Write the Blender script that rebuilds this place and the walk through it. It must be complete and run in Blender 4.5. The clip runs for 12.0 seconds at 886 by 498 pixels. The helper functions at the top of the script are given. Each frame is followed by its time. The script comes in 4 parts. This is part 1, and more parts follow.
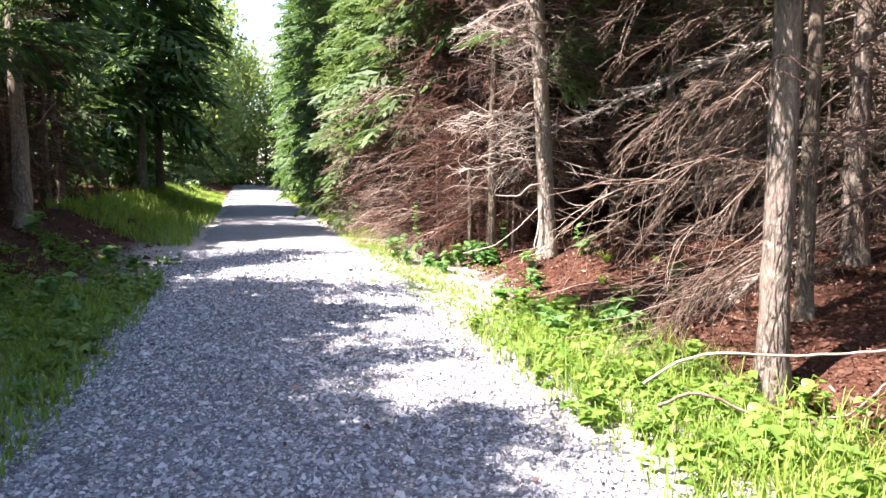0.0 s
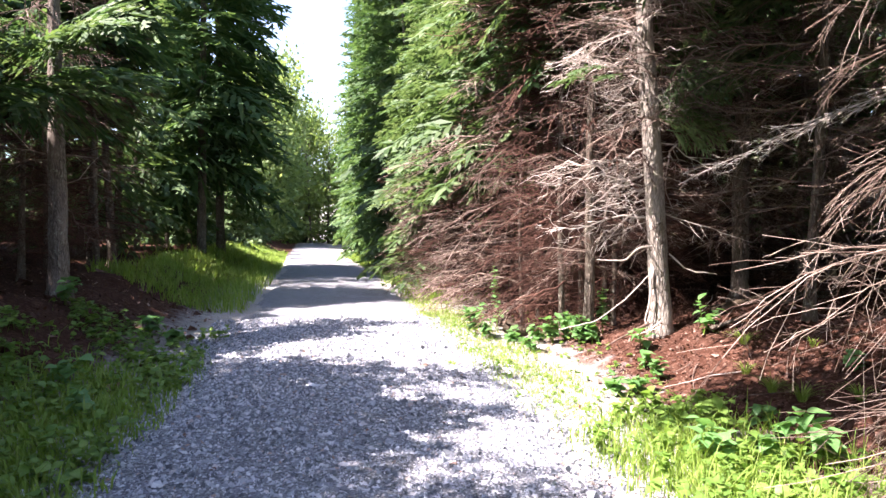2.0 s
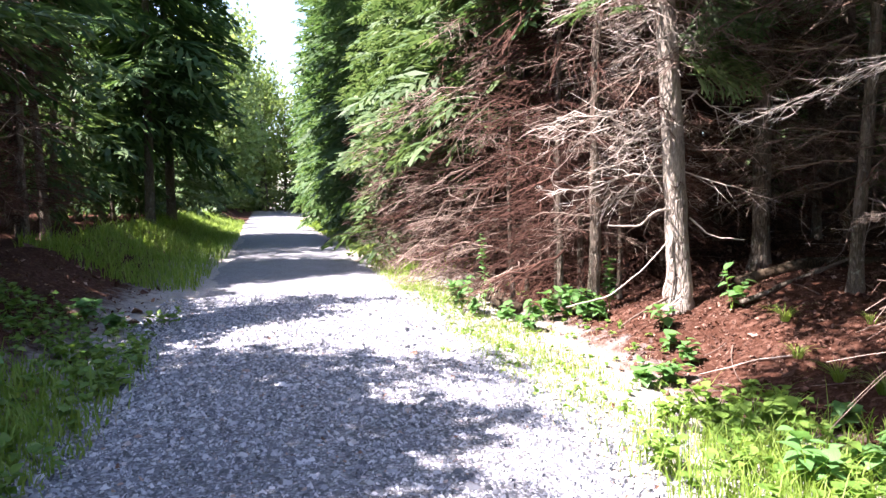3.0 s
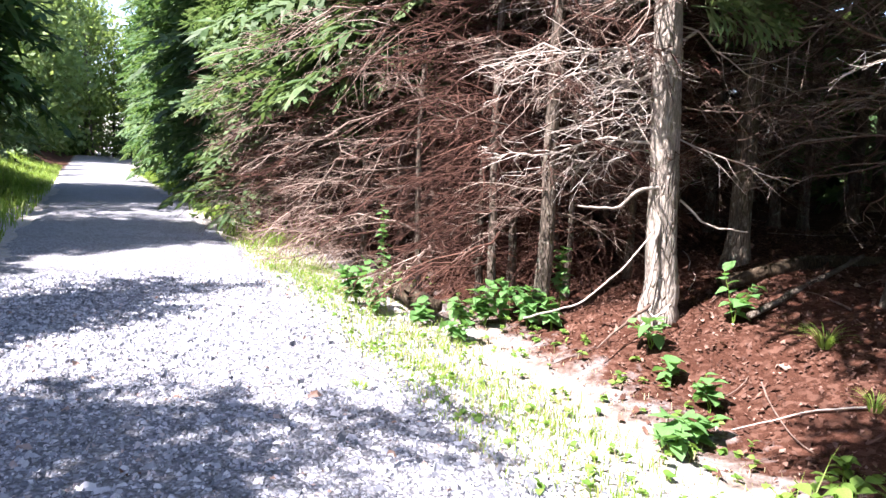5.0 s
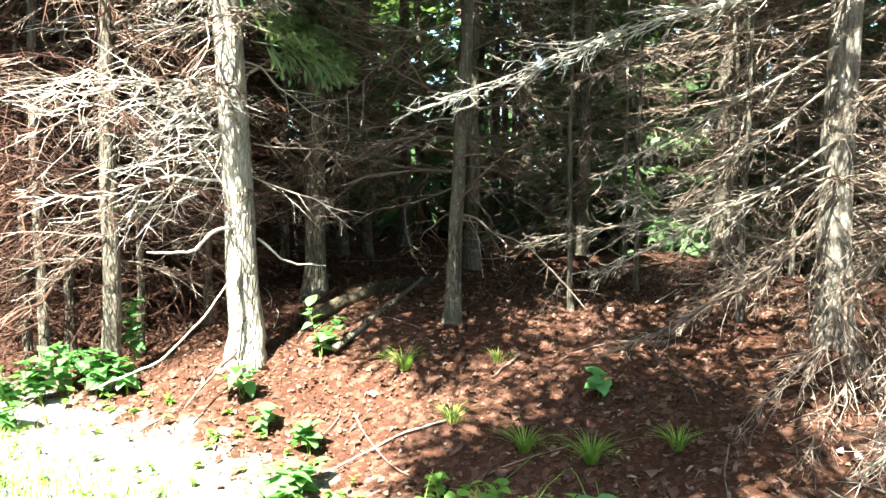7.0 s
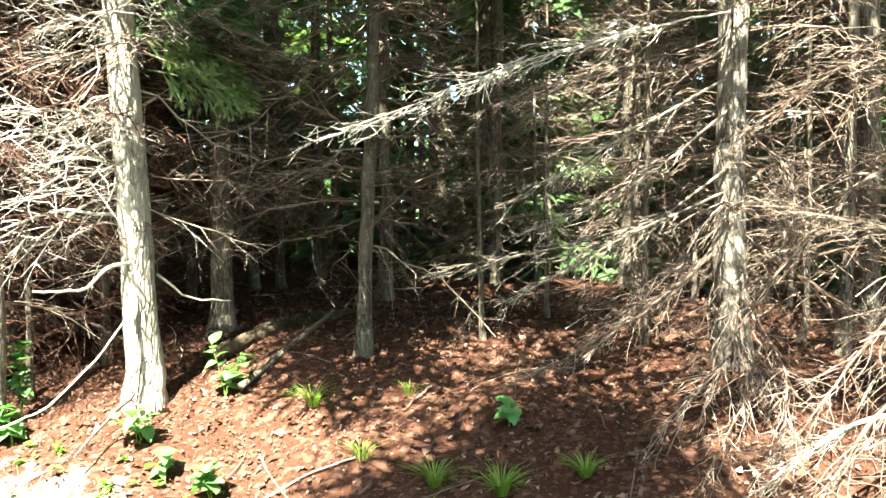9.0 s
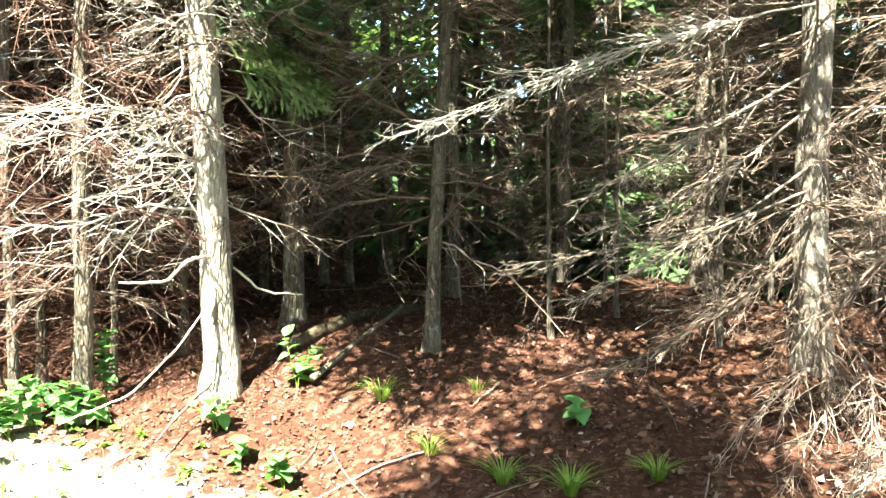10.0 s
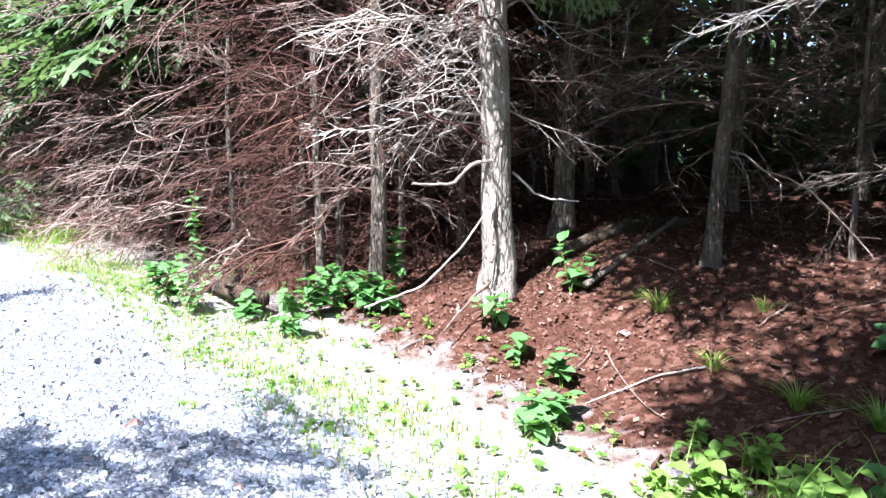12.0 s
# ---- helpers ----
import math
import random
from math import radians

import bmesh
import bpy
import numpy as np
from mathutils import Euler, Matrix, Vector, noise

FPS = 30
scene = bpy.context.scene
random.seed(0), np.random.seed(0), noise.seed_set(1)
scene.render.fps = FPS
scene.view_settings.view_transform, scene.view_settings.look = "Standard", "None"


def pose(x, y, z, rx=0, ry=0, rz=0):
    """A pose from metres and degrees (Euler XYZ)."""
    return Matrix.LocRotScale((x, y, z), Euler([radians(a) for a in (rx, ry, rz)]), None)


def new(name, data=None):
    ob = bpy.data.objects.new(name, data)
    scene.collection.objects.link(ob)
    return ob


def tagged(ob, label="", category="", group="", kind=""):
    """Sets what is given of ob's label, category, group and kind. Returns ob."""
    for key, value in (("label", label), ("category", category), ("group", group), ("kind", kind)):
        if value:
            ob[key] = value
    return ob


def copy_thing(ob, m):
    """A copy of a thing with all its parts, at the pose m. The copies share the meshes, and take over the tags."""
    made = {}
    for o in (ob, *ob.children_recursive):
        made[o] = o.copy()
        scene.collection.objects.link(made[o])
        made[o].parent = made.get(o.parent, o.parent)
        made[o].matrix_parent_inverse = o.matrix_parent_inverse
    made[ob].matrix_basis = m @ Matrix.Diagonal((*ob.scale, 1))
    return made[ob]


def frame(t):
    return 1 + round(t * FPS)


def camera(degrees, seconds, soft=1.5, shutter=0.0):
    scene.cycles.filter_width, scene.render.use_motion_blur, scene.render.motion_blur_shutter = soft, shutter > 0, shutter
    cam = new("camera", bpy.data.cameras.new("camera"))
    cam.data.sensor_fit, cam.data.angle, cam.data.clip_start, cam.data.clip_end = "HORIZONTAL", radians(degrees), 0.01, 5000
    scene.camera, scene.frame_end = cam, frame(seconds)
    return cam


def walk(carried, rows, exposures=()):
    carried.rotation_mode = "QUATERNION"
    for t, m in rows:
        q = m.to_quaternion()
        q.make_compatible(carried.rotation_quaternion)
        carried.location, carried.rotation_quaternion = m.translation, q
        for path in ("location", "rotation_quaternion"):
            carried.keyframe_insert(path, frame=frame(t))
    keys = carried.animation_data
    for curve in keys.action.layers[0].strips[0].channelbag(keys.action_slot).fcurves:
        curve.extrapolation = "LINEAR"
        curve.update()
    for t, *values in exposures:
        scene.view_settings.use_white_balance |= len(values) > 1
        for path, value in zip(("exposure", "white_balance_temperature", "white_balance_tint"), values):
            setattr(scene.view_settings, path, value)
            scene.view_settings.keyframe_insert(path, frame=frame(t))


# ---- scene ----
cam = camera(62.4, 12.0)
METRES, EYE, TILT, LEAN, TURN = 6.8, 1.5, -6.0, 0.0, 0.0
ROWS = [
    (0.0, 0.0, 0.0, 0.0, -0.0, 0.0, -0.0),
    (0.5, -0.0158, 0.0655, 0.0088, 1.5, 0.62, -0.52),
    (1.0, -0.0282, 0.1205, 0.0106, 0.25, -0.81, 1.09),
    (1.5, -0.0526, 0.1687, 0.0206, 2.89, 1.07, 1.21),
    (2.0, -0.0555, 0.2475, 0.0308, 4.63, 4.47, -0.37),
    (2.5, -0.0847, 0.3404, 0.0369, 2.82, 2.68, 0.49),
    (4.5, -0.1722, 0.6931, 0.0742, -3.71, 0.72, -2.16),
    (5.0, -0.1924, 0.7825, 0.084, -10.67, -1.41, -1.21),
    (5.5, -0.2065, 0.8397, 0.0945, -15.95, -1.07, -0.92),
    (6.0, -0.2041, 0.8448, 0.0914, -22.39, 0.9, 0.73),
    (6.5, -0.1905, 0.8379, 0.0958, -33.17, -0.28, 2.07),
    (7.0, -0.1795, 0.8252, 0.0972, -43.28, 0.23, 3.68),
    (7.5, -0.1706, 0.8198, 0.098, -49.14, 0.71, 3.82),
    (9.5, -0.1627, 0.8197, 0.0975, -48.93, 2.27, 5.3),
    (10.0, -0.1688, 0.8238, 0.0975, -44.38, 2.28, 4.08),
    (10.5, -0.1808, 0.8282, 0.0973, -35.58, 2.16, 4.39),
    (11.0, -0.1947, 0.8368, 0.0974, -29.39, 0.46, 4.47),
    (11.5, -0.2018, 0.8467, 0.0967, -26.15, -2.24, 3.25),
    (12.0, -0.1998, 0.8464, 0.0944, -25.55, -3.64, 2.01),
]
EXPOSURES = [(0.0, 2.5, 6700, 24), (2.5, 2.55, 6450, 27), (5.0, 2.4, 6200, 24), (5.5, 2.25, 6150, 22), (6.0, 2.5, 6000, 17), (6.5, 3.25, 5900, 8), (7.0, 3.6, 6300, -4), (7.5, 3.78, 6750, -5), (9.5, 3.83, 6750, -5), (10.0, 3.85, 6750, -4), (10.5, 3.75, 6600, 0), (11.0, 3.6, 6150, 0), (11.5, 2.85, 5600, 12), (12.0, 2.55, 5500, 16)]
walk(cam, [(t, pose(0, 0, EYE, TILT, LEAN, TURN) @ pose(METRES * x, METRES * y, METRES * z, 90 + pitch, roll, yaw)) for t, x, y, z, yaw, pitch, roll in ROWS], EXPOSURES)

# ---- light ----
SUN_ELEVATION = radians(56)
SUN_WAY = Vector((0.92 * math.cos(SUN_ELEVATION), 0.40 * math.cos(SUN_ELEVATION), -math.sin(SUN_ELEVATION))).normalized()
world = bpy.data.worlds.new("sky")
scene.world = world
world.use_nodes = True
wn = world.node_tree.nodes
sky = wn.new("ShaderNodeTexSky")
sky.sky_type = "NISHITA"
sky.sun_disc = False
sky.sun_elevation = SUN_ELEVATION
sky.sun_rotation = math.atan2(-SUN_WAY.x, -SUN_WAY.y)
world.node_tree.links.new(sky.outputs[0], wn["Background"].inputs[0])
wn["Background"].inputs[1].default_value = 0.092
sun = new("sun", bpy.data.lights.new("sun", "SUN"))
sun.data.energy = 5.0
sun.data.angle = radians(0.53)
sun.data.color = (1.0, 0.95, 0.86)
sun.rotation_mode = "QUATERNION"
sun.rotation_quaternion = SUN_WAY.to_track_quat("-Z", "Y")

rng = np.random.default_rng(7)


# ---- materials ----
def material(name):
    m = bpy.data.materials.new(name)
    m.use_nodes = True
    nt = m.node_tree
    return m, nt, nt.nodes["Principled BSDF"]


def node(nt, kind, **values):
    n = nt.nodes.new(kind)
    for key, value in values.items():
        n.inputs[key.replace("_", " ")].default_value = value
    return n


def ramp(nt, source, stops):
    r = nt.nodes.new("ShaderNodeValToRGB")
    els = r.color_ramp.elements
    while len(els) < len(stops):
        els.new(0.5)
    for e, (p, c) in zip(els, stops):
        e.position, e.color = p, (*c, 1)
    nt.links.new(source, r.inputs[0])
    return r.outputs[0]


def mixed(nt, fac, a, b, blend="MIX"):
    n = nt.nodes.new("ShaderNodeMix")
    n.data_type, n.blend_type = "RGBA", blend
    if isinstance(fac, float):
        n.inputs[0].default_value = fac
    else:
        nt.links.new(fac, n.inputs[0])
    for k, v in ((6, a), (7, b)):
        if isinstance(v, tuple):
            n.inputs[k].default_value = (*v, 1)
        else:
            nt.links.new(v, n.inputs[k])
    return n.outputs[2]


def coords(nt, scale=(1, 1, 1)):
    tc = nt.nodes.new("ShaderNodeTexCoord")
    mp = nt.nodes.new("ShaderNodeMapping")
    mp.inputs["Scale"].default_value = scale
    nt.links.new(tc.outputs["Object"], mp.inputs[0])
    return mp.outputs[0]


def tex(nt, kind, vec, **values):
    n = node(nt, kind, **values)
    nt.links.new(vec, n.inputs["Vector"])
    return n


def bumped(nt, bsdf, height, strength, distance):
    b = node(nt, "ShaderNodeBump", Strength=strength, Distance=distance)
    nt.links.new(height, b.inputs["Height"])
    nt.links.new(b.outputs[0], bsdf.inputs["Normal"])


def bark_material(name, dark, mid, pale, scale=1.0, lichen=0.0):
    m, nt, p = material(name)
    warp = tex(nt, "ShaderNodeTexNoise", coords(nt, (14, 14, 6)), Scale=1.0, Detail=4.0)
    vec = mixed(nt, 0.16, coords(nt, (7 * scale, 7 * scale, 1.5 * scale)), warp.outputs["Color"], "LINEAR_LIGHT")
    vor = tex(nt, "ShaderNodeTexVoronoi", vec, Scale=3.2, Randomness=1.0)
    vor.feature = "DISTANCE_TO_EDGE"
    big = tex(nt, "ShaderNodeTexNoise", coords(nt, (3, 3, 1.2)), Scale=2.0, Detail=5.0)
    fine = tex(nt, "ShaderNodeTexNoise", coords(nt, (60, 60, 14)), Scale=1.5, Detail=6.0, Roughness=0.7)
    plates = ramp(nt, vor.outputs["Distance"], [(0.0, (0, 0, 0)), (0.20, (1, 1, 1))])
    plates = mixed(nt, ramp(nt, big.outputs["Fac"], [(0.42, (0, 0, 0)), (0.6, (0.85, 0.85, 0.85))]), plates, (1.0, 1.0, 1.0))
    c = ramp(nt, fine.outputs["Fac"], [(0.3, dark), (0.52, mid), (0.75, pale)])
    c = mixed(nt, ramp(nt, big.outputs["Fac"], [(0.35, (0, 0, 0)), (0.65, (1, 1, 1))]), c, mixed(nt, 0.55, c, mid))
    c = mixed(nt, plates, mixed(nt, 0.6, c, dark), c)
    if lichen:
        spots = tex(nt, "ShaderNodeTexNoise", coords(nt, (7, 7, 5)), Scale=2.2, Detail=7.0, Roughness=0.75)
        c = mixed(nt, ramp(nt, spots.outputs["Fac"], [(0.56, (0, 0, 0)), (0.66, (lichen,) * 3)]), c, (0.36, 0.37, 0.30))
    nt.links.new(c, p.inputs["Base Color"])
    p.inputs["Roughness"].default_value = 0.9
    p.inputs["Specular IOR Level"].default_value = 0.2
    h = mixed(nt, 0.35, plates, fine.outputs["Color"])
    bumped(nt, p, h, 0.9, 0.03)
    return m


def twig_material(name, dark, pale):
    m, nt, p = material(name)
    geo = nt.nodes.new("ShaderNodeNewGeometry")
    info = nt.nodes.new("ShaderNodeObjectInfo")
    dull = tuple(0.72 * d + 0.28 * p for d, p in zip(dark, pale))
    a = ramp(nt, geo.outputs["Random Per Island"], [(0.0, dark), (0.6, dull), (1.0, pale)])
    n = tex(nt, "ShaderNodeTexNoise", coords(nt, (30, 30, 30)), Scale=1.0, Detail=4.0)
    c = mixed(nt, ramp(nt, n.outputs["Fac"], [(0.48, (0, 0, 0)), (0.72, (0.7, 0.7, 0.7))]), a, pale)
    c = mixed(nt, ramp(nt, info.outputs["Random"], [(0.0, (0, 0, 0)), (1.0, (0.55, 0.55, 0.55))]), c, dark)
    nt.links.new(c, p.inputs["Base Color"])
    p.inputs["Roughness"].default_value = 0.85
    p.inputs["Specular IOR Level"].default_value = 0.2
    bumped(nt, p, n.outputs["Fac"], 0.4, 0.004)
    return m


def leaf_material(name, stops, translucency=0.35, rough=0.55, scale=8.0):
    m, nt, p = material(name)
    geo = nt.nodes.new("ShaderNodeNewGeometry")
    info = nt.nodes.new("ShaderNodeObjectInfo")
    n = tex(nt, "ShaderNodeTexNoise", coords(nt), Scale=scale, Detail=4.0)
    add = nt.nodes.new("ShaderNodeMath")
    add.operation = "MULTIPLY_ADD"
    add.inputs[1].default_value = 0.6
    nt.links.new(geo.outputs["Random Per Island"], add.inputs[0])
    nt.links.new(ramp(nt, n.outputs["Fac"], [(0.3, (0, 0, 0)), (0.7, (0.4, 0.4, 0.4))]), add.inputs[2])
    c = ramp(nt, add.outputs[0], stops)
    c = mixed(nt, ramp(nt, info.outputs["Random"], [(0, (0, 0, 0)), (1, (0.3, 0.3, 0.3))]), c, stops[0][1])
    nt.links.new(c, p.inputs["Base Color"])
    p.inputs["Roughness"].default_value = rough
    p.inputs["Specular IOR Level"].default_value = 0.3
    tr = nt.nodes.new("ShaderNodeBsdfTranslucent")
    nt.links.new(mixed(nt, 1.0, c, (1.0, 1.0, 0.62), "MULTIPLY"), tr.inputs["Color"])
    mx = nt.nodes.new("ShaderNodeMixShader")
    mx.inputs[0].default_value = translucency
    nt.links.new(p.outputs[0], mx.inputs[1])
    nt.links.new(tr.outputs[0], mx.inputs[2])
    nt.links.new(mx.outputs[0], nt.nodes["Material Output"].inputs[0])
    return m


def across(nt):
    """How far a point lies to the right of the road's middle line, in metres."""
    tc = nt.nodes.new("ShaderNodeTexCoord")
    d = nt.nodes.new("ShaderNodeVectorMath")
    d.operation = "DOT_PRODUCT"
    d.inputs[1].default_value = (0.972, 0.235, 0)
    nt.links.new(tc.outputs["Object"], d.inputs[0])
    return d.outputs["Value"]


def gravel_colour(nt):
    vec = coords(nt)
    cells = tex(nt, "ShaderNodeTexVoronoi", vec, Scale=42.0, Randomness=1.0)
    small = tex(nt, "ShaderNodeTexVoronoi", vec, Scale=95.0, Randomness=1.0)
    wide = tex(nt, "ShaderNodeTexNoise", vec, Scale=1.3, Detail=5.0)
    sep = nt.nodes.new("ShaderNodeSeparateColor")
    nt.links.new(cells.outputs["Color"], sep.inputs[0])
    sep2 = nt.nodes.new("ShaderNodeSeparateColor")
    nt.links.new(small.outputs["Color"], sep2.inputs[0])
    c = ramp(nt, sep.outputs[0], [(0.0, (0.15, 0.16, 0.19)), (0.5, (0.36, 0.375, 0.42)), (0.85, (0.52, 0.535, 0.58)), (1.0, (0.68, 0.68, 0.70))])
    c2 = ramp(nt, sep2.outputs[1], [(0.0, (0.14, 0.15, 0.18)), (1.0, (0.5, 0.51, 0.55))])
    c = mixed(nt, 0.4, c, c2)
    c = mixed(nt, ramp(nt, wide.outputs["Fac"], [(0.4, (0, 0, 0)), (0.7, (0.35, 0.35, 0.35))]), c, (0.17, 0.15, 0.13))
    return c, cells, wide


def road_material():
    m, nt, p = material("road_gravel")
    c, cells, wide = gravel_colour(nt)
    # shade between the stones, multiplied into their colour towards each cell's rim
    gap_shade = ramp(nt, cells.outputs["Distance"], [(0.1, (1, 1, 1)), (0.75, (0.3, 0.3, 0.3))])
    c = mixed(nt, 1.0, c, gap_shade, "MULTIPLY")
    nt.links.new(c, p.inputs["Base Color"])
    p.inputs["Roughness"].default_value = 0.8
    bumped(nt, p, cells.outputs["Distance"], 1.0, -0.02)
    return m


def ground_material():
    m, nt, p = material("forest_floor")
    vec = coords(nt)
    gc, cells, wide = gravel_colour(nt)
    fine = tex(nt, "ShaderNodeTexNoise", vec, Scale=55.0, Detail=8.0, Roughness=0.75, Distortion=1.5)
    mid = tex(nt, "ShaderNodeTexNoise", vec, Scale=5.0, Detail=6.0, Roughness=0.65)
    chips = tex(nt, "ShaderNodeTexVoronoi", coords(nt, (1, 1, 1)), Scale=28.0, Randomness=1.0)
    c = ramp(nt, fine.outputs["Fac"], [(0.30, (0.009, 0.004, 0.0025)), (0.46, (0.042, 0.017, 0.0105)), (0.60, (0.088, 0.040, 0.026)), (0.76, (0.22, 0.13, 0.095))])
    sep = nt.nodes.new("ShaderNodeSeparateColor")
    nt.links.new(chips.outputs["Color"], sep.inputs[0])
    c = mixed(nt, ramp(nt, sep.outputs[0], [(0.55, (0, 0, 0)), (0.9, (0.7, 0.7, 0.7))]), c, (0.14, 0.075, 0.054))
    c = mixed(nt, ramp(nt, mid.outputs["Fac"], [(0.4, (0, 0, 0)), (0.7, (0.6, 0.6, 0.6))]), c, (0.036, 0.013, 0.008))
    v = across(nt)
    # sandy, stony verge beside the road
    off = nt.nodes.new("ShaderNodeMath")
    off.operation = "MULTIPLY_ADD"
    off.inputs[1].default_value = 1.5
    nt.links.new(mid.outputs["Fac"], off.inputs[0])
    nt.links.new(v, off.inputs[2])
    verge = nt.nodes.new("ShaderNodeMapRange")
    verge.inputs["From Min"].default_value, verge.inputs["From Max"].default_value = 4.05, 3.45
    nt.links.new(off.outputs[0], verge.inputs["Value"])
    left = nt.nodes.new("ShaderNodeMapRange")
    left.inputs["From Min"].default_value, left.inputs["From Max"].default_value = -1.9, -1.3
    nt.links.new(off.outputs[0], left.inputs["Value"])
    both = nt.nodes.new("ShaderNodeMath")
    both.operation = "MULTIPLY"
    nt.links.new(verge.outputs[0], both.inputs[0])
    nt.links.new(left.outputs[0], both.inputs[1])
    sandy = mixed(nt, ramp(nt, mid.outputs["Fac"], [(0.3, (0.2, 0.2, 0.2)), (0.7, (0.8, 0.8, 0.8))]), gc, (0.36, 0.31, 0.24))
    c = mixed(nt, both.outputs[0], c, sandy)
    nt.links.new(c, p.inputs["Base Color"])
    p.inputs["Roughness"].default_value = 0.95
    p.inputs["Specular IOR Level"].default_value = 0.1
    h = mixed(nt, 0.5, fine.outputs["Color"], chips.outputs["Color"])
    bumped(nt, p, h, 0.9, 0.02)
    return m


def stone_material():
    m, nt, p = material("crushed_stone")
    geo = nt.nodes.new("ShaderNodeNewGeometry")
    c = ramp(nt, geo.outputs["Random Per Island"], [(0.0, (0.06, 0.067, 0.082)), (0.35, (0.24, 0.255, 0.29)), (0.7, (0.46, 0.475, 0.52)), (0.95, (0.72, 0.72, 0.75)), (1.0, (0.32, 0.19, 0.13))])
    n = tex(nt, "ShaderNodeTexNoise", coords(nt), Scale=120.0, Detail=4.0)
    c = mixed(nt, ramp(nt, n.outputs["Fac"], [(0.4, (0, 0, 0)), (0.7, (0.2, 0.2, 0.2))]), c, (0.36, 0.37, 0.41))
    nt.links.new(c, p.inputs["Base Color"])
    p.inputs["Roughness"].default_value = 0.7
    return m


BARK = bark_material("spruce_bark", (0.042, 0.03, 0.024), (0.20, 0.165, 0.14), (0.50, 0.455, 0.41), 1.0, 0.8)
BARK_DARK = bark_material("dark_bark", (0.038, 0.028, 0.022), (0.15, 0.122, 0.095), (0.32, 0.28, 0.235), 1.2, 0.75)
LOG_BARK = bark_material("mossy_log_bark", (0.018, 0.012, 0.008), (0.07, 0.05, 0.032), (0.19, 0.155, 0.10), 2.2, 0.45)
BARK_PALE = bark_material("bleached_bark", (0.075, 0.055, 0.043), (0.37, 0.325, 0.28), (0.70, 0.66, 0.60), 1.3, 0.6)
DEADWOOD = twig_material("dead_twigs", (0.062, 0.031, 0.022), (0.46, 0.37, 0.31))
PALEWOOD = twig_material("bleached_twigs", (0.34, 0.29, 0.25), (0.72, 0.67, 0.61))
GREYWOOD = twig_material("weathered_twigs", (0.13, 0.098, 0.078), (0.52, 0.45, 0.385))
REDWOOD = twig_material("brown_twigs", (0.028, 0.0105, 0.0075), (0.18, 0.093, 0.067))
NEEDLES = leaf_material("conifer_needles", [(0.0, (0.035, 0.08, 0.032)), (0.5, (0.08, 0.155, 0.056)), (1.0, (0.17, 0.25, 0.09))], 0.45)
# paler copy of the needles above, with sunlight put into the colour
NEEDLES_SUNLIT = leaf_material("sunlit_tint_needles", [(0.0, (0.05, 0.10, 0.035)), (0.5, (0.11, 0.18, 0.075)), (1.0, (0.22, 0.29, 0.14))], 0.4)
BROADLEAF = leaf_material("broad_leaves", [(0.0, (0.08, 0.18, 0.035)), (0.5, (0.18, 0.31, 0.06)), (1.0, (0.34, 0.44, 0.13))], 0.46, 0.45, 20.0)
FARLEAF = leaf_material("tree_leaves", [(0.0, (0.13, 0.20, 0.07)), (0.5, (0.23, 0.32, 0.12)), (1.0, (0.34, 0.42, 0.18))], 0.55)
GRASS = leaf_material("grass_blades", [(0.0, (0.13, 0.24, 0.04)), (0.5, (0.24, 0.37, 0.065)), (1.0, (0.40, 0.47, 0.14))], 0.5)
DRYLEAF = leaf_material("dry_leaves", [(0.0, (0.035, 0.013, 0.008)), (0.45, (0.10, 0.047, 0.032)), (0.8, (0.25, 0.15, 0.115)), (1.0, (0.55, 0.43, 0.36))], 0.1, 0.8)
DRYGRASS = leaf_material("dry_grass", [(0.0, (0.22, 0.19, 0.09)), (0.5, (0.42, 0.37, 0.22)), (1.0, (0.55, 0.5, 0.34))], 0.3, 0.7)
STONE = stone_material()
ROAD = road_material()
GROUND = ground_material()


# ---- mesh building ----
class Soup:
    """Vertices and faces, gathered piece by piece into one mesh."""

    def __init__(self):
        self.v, self.f, self.n = [], {3: [], 4: []}, 0

    def add(self, verts, *faces):
        self.v.append(np.asarray(verts, float))
        for f in faces:
            f = np.asarray(f, int)
            if len(f):
                self.f[f.shape[1]].append(f + self.n)
        self.n += len(verts)

    def arrays(self):
        v = np.concatenate(self.v)
        q = np.concatenate(self.f[4]) if self.f[4] else np.zeros((0, 4), int)
        t = np.concatenate(self.f[3]) if self.f[3] else np.zeros((0, 3), int)
        return v, q, t

    def mesh(self, name, mat, smooth=True):
        v, q, t = self.arrays()
        me = bpy.data.meshes.new(name)
        me.vertices.add(len(v))
        me.vertices.foreach_set("co", v.astype(np.float32).ravel())
        me.loops.add(q.size + t.size)
        me.loops.foreach_set("vertex_index", np.concatenate([q.ravel(), t.ravel()]).astype(np.int32))
        me.polygons.add(len(q) + len(t))
        me.polygons.foreach_set("loop_start", np.concatenate([np.arange(len(q)) * 4, q.size + np.arange(len(t)) * 3]).astype(np.int32))
        me.materials.append(mat)
        me.update(calc_edges=True)
        me.validate()
        me.polygons.foreach_set("use_smooth", np.full(len(me.polygons), smooth))
        return me


def part(name, me, parent, m=None, label=""):
    """A mesh as ONE object under a thing or a part of it."""
    ob = new(name, me)
    ob.parent = parent
    if m is not None:
        ob.matrix_basis = m
    return tagged(ob, label)


def thing(name, label, category, m=None, group="", kind=""):
    ob = new(name)
    if m is not None:
        ob.matrix_basis = m
    return tagged(ob, label, category, group, kind)


